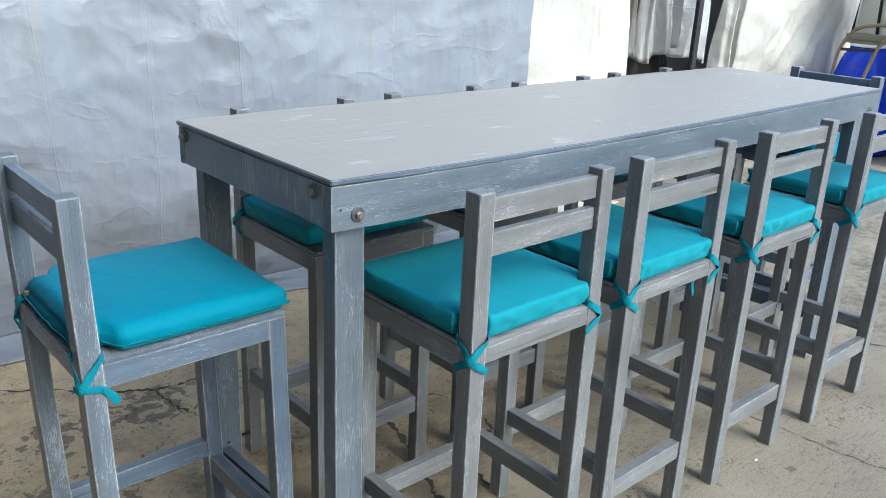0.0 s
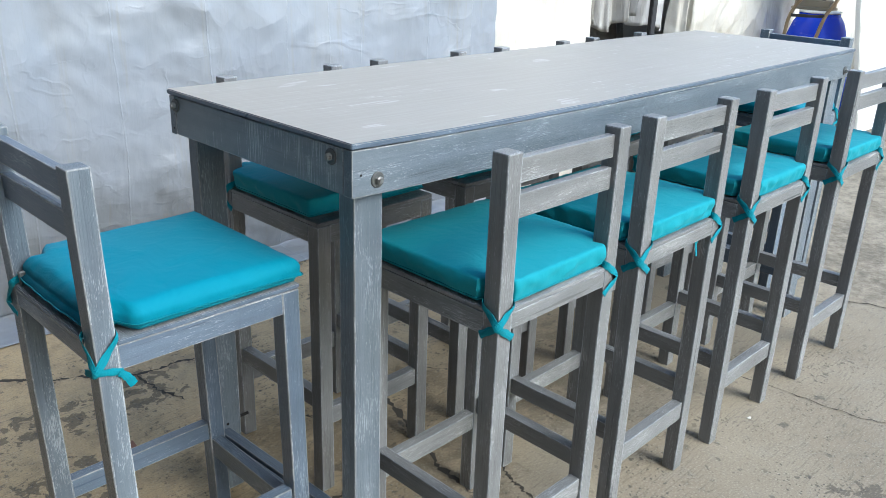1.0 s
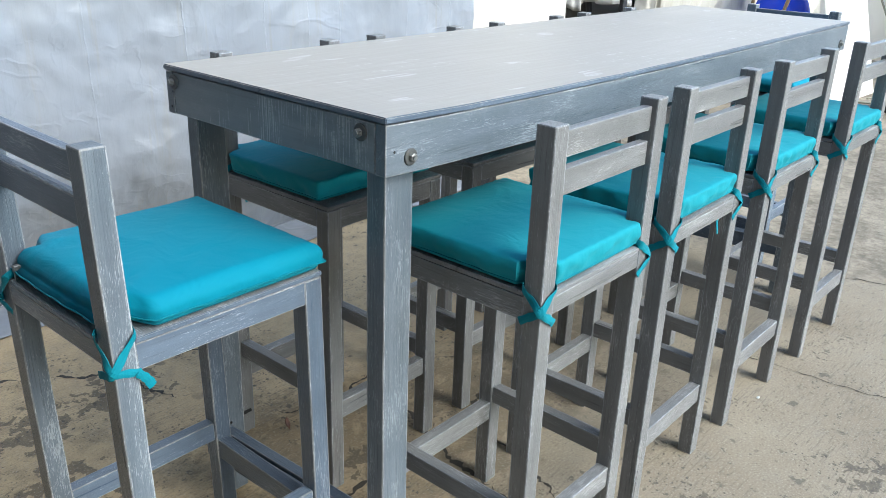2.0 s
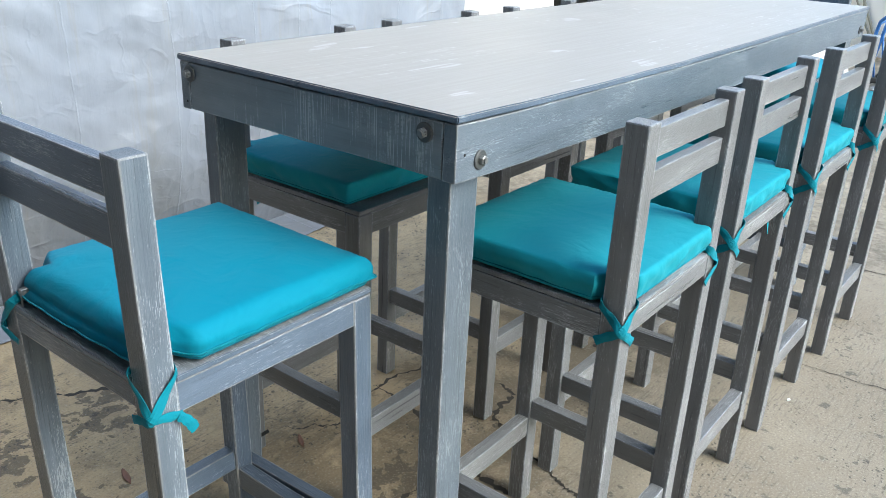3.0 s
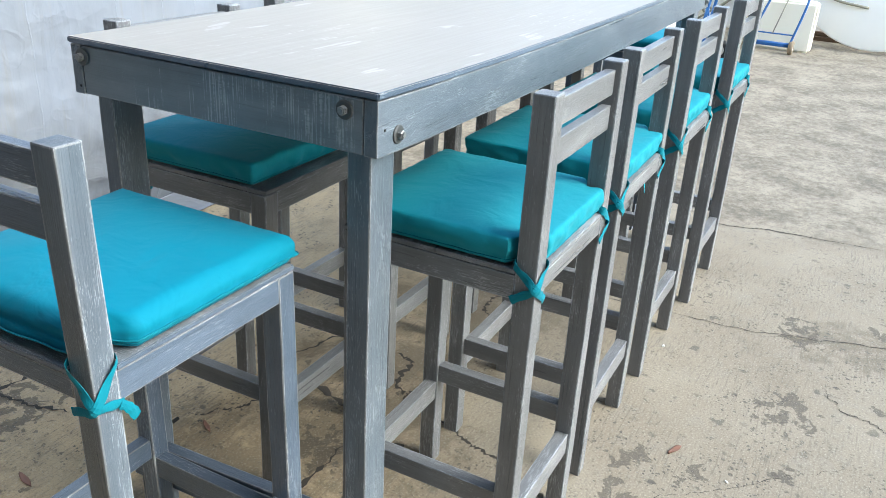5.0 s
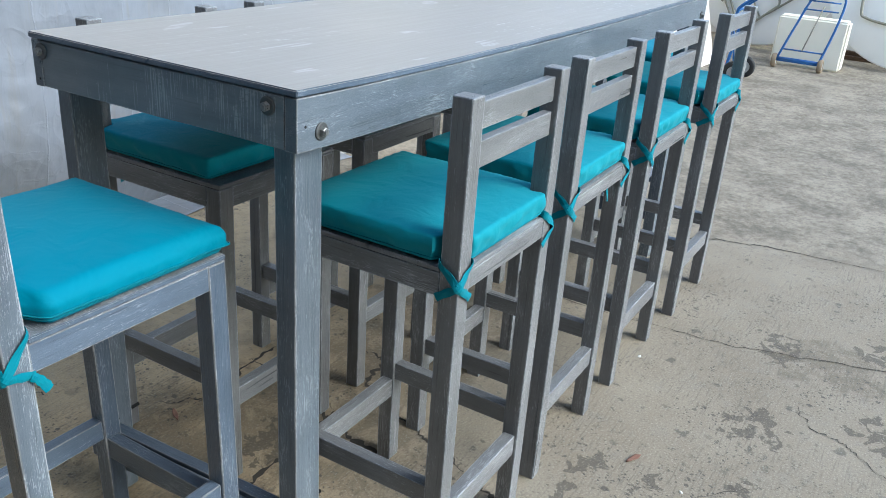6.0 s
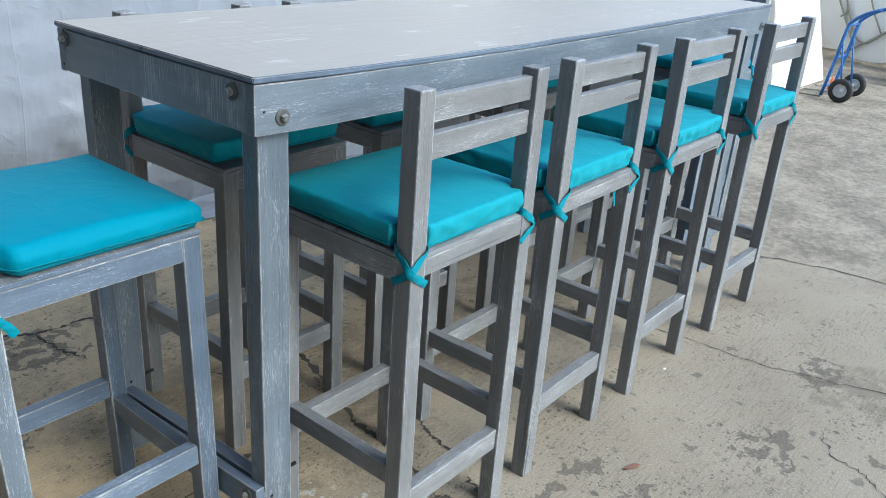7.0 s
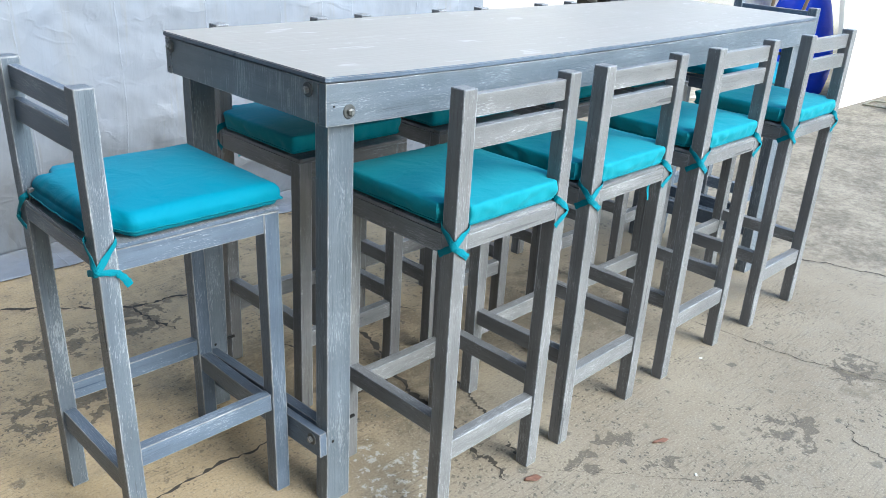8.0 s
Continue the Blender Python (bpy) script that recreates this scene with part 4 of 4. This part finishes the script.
# near-black sheet added behind the bundles, painting the gap's shaded depth
hanging("folded_canvas", "near-black sheet added behind the canvases as the gap's shade", 3.40, 5.1, 2.62, 0.02, 2.6, GAP_DARK, 3.0, 0.05, 8.0)
bm = bmesh.new()
boxed(bm, 4.335, 4.395, 2.03, 2.06, 0.0, 2.6)
bmesh.ops.bevel(bm, geom=bm.edges[:], offset=0.004, segments=2, affect="EDGES")
tagged(part("tent_pole", bm, STRAP), "black upright pole between the canvases", "pole")


# ---- blue drum with a tube handle frame before it and a crate on it ----
drum = thing("plastic_drum", "glossy blue tapered plastic drum near the slack tarpaulin", "drum", m=pose(6.5, 1.72, 0))
bm = bmesh.new()
lathe(bm, [(0.001, 0.012), (0.250, 0.010), (0.262, 0.0), (0.278, 0.004), (0.290, 0.03), (0.312, 0.14), (0.322, 0.25), (0.325, 0.262), (0.325, 0.282), (0.320, 0.294),
           (0.306, 0.40), (0.286, 0.50), (0.266, 0.58), (0.266, 0.588), (0.262, 0.598), (0.248, 0.65), (0.222, 0.74), (0.200, 0.80), (0.172, 0.842), (0.165, 0.850), (0.165, 0.868),
           (0.150, 0.872), (0.146, 0.862), (0.001, 0.858)], 56)
part("shell", bm, DRUM, drum, smooth=True)
bm = bmesh.new()
lathe(bm, [(0.146, 0.862), (0.155, 0.872), (0.168, 0.874), (0.172, 0.880), (0.168, 0.888), (0.001, 0.890)], 48)
part("lid", bm, WHITE_PLASTIC, drum, "thin pale lid", smooth=True)

rack = thing("trolley_frame", "worn brown tube trolley frame leaning on the blue drum", "frame", m=pose(6.08, 1.64, 0))
bm = bmesh.new()
tube(bm, [(-0.10, 0.27, 0.012), (-0.04, 0.225, 0.42), (0.02, 0.195, 0.654), (0.02, 0.172, 0.85), (0.02, 0.105, 0.985), (0.02, 0.03, 1.043), (0.02, -0.10, 1.068), (0.02, -0.167, 1.064),
          (0.02, -0.191, 1.03), (0.02, -0.164, 0.96), (0.02, -0.113, 0.869), (0.02, -0.059, 0.653), (-0.02, -0.02, 0.45), (-0.10, 0.01, 0.012)], 0.0145)
part("bent_tube", bm, TAN_STEEL, rack, smooth=True)
for z, y0, y1 in ((0.868, 0.155, -0.112), (0.36, 0.225, -0.005)):
    bm = bmesh.new()
    ribbon(bm, [(0.012, y0, z - 0.004), (0.008, (y0 + y1) / 2, z), (0.012, y1, z + 0.008)], [(-1, 0, 0)] * 3, 0.024, 0.004)
    part("crossbar", bm, STRAP, rack, "dark flat crossbar")

crate = thing("crate", "beige panel crate with dark posts on the drum", "crate", m=pose(6.56, 1.80, 0.89))
for lo, hi in (((-0.10, -0.16, 0.0), (0.10, 0.16, 0.022)), ((-0.07, -0.15, 0.024), (0.09, 0.15, 0.075))):
    bm = bmesh.new()
    boxed(bm, lo[0], hi[0], lo[1], hi[1], lo[2], hi[2])
    bmesh.ops.bevel(bm, geom=bm.edges[:], offset=0.004, segments=2, affect="EDGES")
    part("base_board", bm, TAN_BOARD, crate)
bm = bmesh.new()
boxed(bm, 0.05, 0.065, -0.12, 0.12, 0.077, 0.50)
part("back_panel", bm, CREAM_FOAM, crate, "cream back panel")
for y0, y1 in ((0.145, 0.10), (-0.06, -0.035)):
    bm = bmesh.new()
    tube(bm, [(0.03, y0, 0.077), (0.03, y1, 0.50)], 0.012, 8, 0)
    part("post", bm, STRAP, crate, "dark post", smooth=True)
bm = bmesh.new()
tube(bm, [(-0.03, 0.10, 0.076), (-0.03, 0.085, 0.50)], 0.009, 8, 0)
part("rail", bm, WHITE_PLASTIC, crate, "white rail", smooth=True)


# ---- white board, hand trucks, folding tables and foam block at the yard's end ----
bm = bmesh.new()
boxed(bm, 0.0, 1.25, 0.0, 0.045, 0.0, 1.9)
for v in bm.verts:
    if v.co.x > 1:
        v.co.x -= 0.33 * v.co.z
bmesh.ops.bevel(bm, geom=bm.edges[:], offset=0.006, segments=2, affect="EDGES")
tagged(part("white_panel", bm, PANEL_WHITE, m=pose(6.13, 1.11, 0, -10, 0, -2)), "tall white panel with a slanting edge, leaning back", "panel")


def wheel(parent, m, r, w, rubber=RUBBER):
    tyre = bmesh.new()
    lathe(tyre, [(r * 0.55, -w * 0.45), (r * 0.85, -w / 2), (r * 0.97, -w * 0.32), (r, 0), (r * 0.97, w * 0.32), (r * 0.85, w / 2), (r * 0.55, w * 0.45), (r * 0.55, -w * 0.45)], 32)
    wh = part("wheel", tyre, rubber, parent, "rubber tyre", m, True)
    rim = bmesh.new()
    lathe(rim, [(0.001, -w * 0.3), (r * 0.2, -w * 0.42), (r * 0.22, -w * 0.15), (r * 0.45, -w * 0.15), (r * 0.56, -w * 0.46), (r * 0.58, 0),
                (r * 0.56, w * 0.46), (r * 0.45, w * 0.15), (r * 0.22, w * 0.15), (r * 0.2, w * 0.42), (0.001, w * 0.3)], 28)
    part("rim", rim, RIM, wh, "galvanised rim", smooth=True)
    return wh


truck = thing("hand_truck", "blue tubular hand truck with two black wheels", "hand truck", m=pose(6.45, 0.80, 0))
for x0 in (0.0, 0.30):
    bm = bmesh.new()
    tube(bm, [(x0, 0.02, 0.03), (x0, -0.02, 0.30), (x0, -0.055, 0.57), (x0, -0.075, 0.63), (x0, -0.16, 0.70), (x0, -0.27, 0.75)], 0.014)
    part("rail", bm, BLUE_STEEL, truck, smooth=True)
for z in (0.10, 0.34, 0.60):
    bm = bmesh.new()
    tube(bm, [(0.0, 0.02 - z * 0.13, z), (0.30, 0.02 - z * 0.13, z)], 0.009, 8, 0)
    part("crossbar", bm, BLUE_STEEL, truck, smooth=True)
for x0 in (0.0, 0.30):
    bm = bmesh.new()
    tube(bm, [(x0, -0.12, 0.11), (x0, -0.045, 0.50)], 0.008, 8, 0)
    part("brace", bm, BLUE_STEEL, truck, smooth=True)
bm = bmesh.new()
tube(bm, [(-0.05, -0.13, 0.097), (0.38, -0.13, 0.097)], 0.01, 8, 0)
part("axle", bm, RIM, truck, smooth=True)
for x0 in (-0.03, 0.36):
    wheel(truck, pose(x0, -0.13, 0.097, 0, 90, 0), 0.097, 0.05)
bm = bmesh.new()
tube(bm, [(0.0, 0.02, 0.02), (0.02, 0.24, 0.012), (0.28, 0.24, 0.012), (0.30, 0.02, 0.02)], 0.009, 8, 0)
part("toe_plate", bm, ZINC_TUBE, truck, "grey wire toe plate", smooth=True)
# plain cone standing in for a flat orange piece beside the panel
bm = bmesh.new()
cylinder(bm, 0.035, 0, 0.11, 12, 0.012)
tagged(part("safety_cone", bm, ORANGE, m=pose(6.95, 0.88, 0.0), smooth=True), "small orange plastic piece beside the hand truck, simplified to a cone", "cone")

cart = thing("platform_cart", "blue folding platform cart standing on end against foam", "cart", m=pose(7.66, 0.36, 0))
bm = bmesh.new()
tube(bm, [(0.0, 0.19, 0.08), (0.04, 0.09, 0.40), (0.08, 0.01, 0.64), (0.09, -0.04, 0.70), (0.09, -0.15, 0.715), (0.09, -0.25, 0.70), (0.08, -0.29, 0.64), (0.04, -0.26, 0.40), (0.0, -0.19, 0.08)], 0.011)
part("handle_frame", bm, BLUE_STEEL, cart, smooth=True)
for z, w, r in ((0.56, 0.165, 0.007), (0.64, 0.155, 0.007), (0.18, 0.195, 0.007), (0.09, 0.20, 0.016), (0.075, 0.20, 0.012)):
    bm = bmesh.new()
    tube(bm, [(z * 0.12, w - 0.23 * (z - 0.08), z), (z * 0.12, -w - 0.18 * (z - 0.08), z)], r, 8, 0)
    part("crossbar", bm, BLUE_STEEL, cart, smooth=True)
bm = bmesh.new()
tube(bm, [(0.01, -0.02, 0.18), (0.07, -0.12, 0.60)], 0.006, 8, 0)
part("crossbar", bm, ZINC_TUBE, cart, smooth=True)
for y0 in (0.21, -0.21):
    wheel(cart, pose(0.02, y0, 0.066, 90, 0, 0), 0.066, 0.045, TAN_RUBBER)

bm = bmesh.new()
boxed(bm, 7.86, 8.10, 0.0, 0.64, 0.0, 0.47)
bmesh.ops.bevel(bm, geom=bm.edges[:], offset=0.02, segments=3, affect="EDGES")
tagged(part("foam_block", bm, CREAM_FOAM), "cream foam block standing behind the cart", "block")


# leg loops and rails folded against the underside: (y, z) over the table's foot, tube radius
SHUT = [([(0.62, 1.15), (0.52, 0.80), (0.39, 0.54), (0.25, 0.32), (0.19, 0.23), (0.09, 0.18), (0.01, 0.21), (-0.17, 0.38), (-0.23, 0.45), (-0.20, 0.53), (-0.13, 0.62), (0.02, 0.95), (0.15, 1.2)], 0.013),
        ([(0.27, 0.02), (-0.10, 0.31), (-0.45, 0.60)], 0.012), ([(0.75, 0.93), (0.46, 0.52), (0.17, 0.13)], 0.011),
        ([(0.30, 0.92), (0.13, 0.56), (-0.06, 0.30)], 0.010), ([(0.60, 0.92), (0.38, 0.50), (0.42, 0.40)], 0.011)]


def folding_table(name, label, at, r, lean, turn, frames=()):
    t = thing(name, label, "folding table", "round folding tables leaning at the yard's end", m=pose(*at, 0, 0, turn))
    tilt = pose(0, 0, 0, 0, lean, 0)
    bm = bmesh.new()
    lathe(bm, [(0.001, -0.02), (r - 0.05, -0.02), (r - 0.045, -0.03), (r - 0.005, -0.03), (r, -0.02), (r, 0.012), (r - 0.008, 0.018), (0.001, 0.018)], 64)
    part("round_top", bm, WHITE_PLASTIC, t, "white moulded round top", tilt @ pose(0, 0, r, 0, -90, 0), True)
    for line, radius in frames:
        bm = bmesh.new()
        tube(bm, [(-0.055, y, z) for y, z in line], radius)
        part("leg_frame", bm, ZINC_TUBE, t, "beige tube leg folded flat", tilt, True)
    for s in () if frames else (-1, 1):
        bm = bmesh.new()
        tube(bm, [(-0.04, s * 0.10, r - 0.45), (-0.055, s * 0.42, r - 0.40), (-0.055, s * 0.50, r - 0.30), (-0.055, s * 0.50, r + 0.20), (-0.055, s * 0.42, r + 0.28), (-0.04, s * 0.10, r + 0.30)], 0.013)
        part("leg_frame", bm, ZINC_TUBE, t, "beige tube leg folded flat", tilt, True)
        bm = bmesh.new()
        tube(bm, [(-0.045, s * 0.50, r - 0.05), (-0.05, s * 0.08, r + 0.10)], 0.009, 8, 0)
        part("brace", bm, ZINC_TUBE, t, "", tilt, True)
    return t


folding_table("round_folding_table", "white round folding table leaning, tube legs folded", (8.75, 1.05, 0.03), 0.85, 14, -14, SHUT)
folding_table("round_folding_table", "white round folding table leaning beside a foam block", (8.35, -0.52, 0.03), 0.85, 14, 4)
for x0, z0 in ((8.86, 0.0), (8.92, 0.042)):
    bm = bmesh.new()
    boxed(bm, x0, x0 + 0.09, -1.4, 0.75, z0, z0 + 0.04)
    bmesh.ops.bevel(bm, geom=bm.edges[:], offset=0.005, segments=2, affect="EDGES")
    tagged(part("timber_batten", bm, RUST_STEEL), "brown timber batten on the ground", "batten", "battens on the ground")
bm = bmesh.new()
tube(bm, [(7.0, 1.02, 0.006), (7.25, 0.98, 0.006), (7.5, 1.04, 0.006), (7.9, 0.97, 0.006)], 0.008)
tagged(part("hose", bm, ZINC_TUBE, smooth=True), "grey hose lying on the ground", "hose")


# ---- plain walls added to close the yard ----
def wall(name, x0, x1, y0, y1, z1, mat=PLASTER):
    bm = bmesh.new()
    boxed(bm, x0, x1, y0, y1, 0, z1)
    return tagged(part(name, bm, mat), "plain wall added to close the yard", "wall", kind="structure")


wall("wall_north", -1.5, 9.8, 2.9, 3.1, 3.0)
# end wall is whitened to make up for light its west side lacks
BRIGHT_END = plain("bright_end_wall", (0.82, 0.805, 0.77), 0.85, 0.0, 0.1, 3)
wall("wall_east", 9.6, 9.8, -6.0, 2.9, 2.0, BRIGHT_END)
# unseen dark wall, added to keep western sky light off the stools
LIGHT_BLOCK = plain("light_block_dark", (0.11, 0.105, 0.1), 0.85, 0.0, 0.15, 3)
wall("wall_west", -1.7, -1.5, -9.5, 2.9, 6.0, LIGHT_BLOCK)


# ---- unseen slabs added to block light, over the near end and behind the tarpaulins ----
def roof(name, label, x0, x1, y0, y1, z):
    bm = bmesh.new()
    boxed(bm, x0, x1, y0, y1, z, z + 0.03)
    return tagged(part(name, bm, LIGHT_BLOCK), label, "roof", kind="structure")


# both slabs are out of view and only shape the light
roof("awning", "dark unseen slab added over the near end to block sky light", -1.5, -0.92, -3.0, 1.7, 2.75)
roof("tent_roof", "dark unseen slab added behind the tarpaulins to darken the gap", 2.6, 9.6, 2.3, 2.9, 2.75)
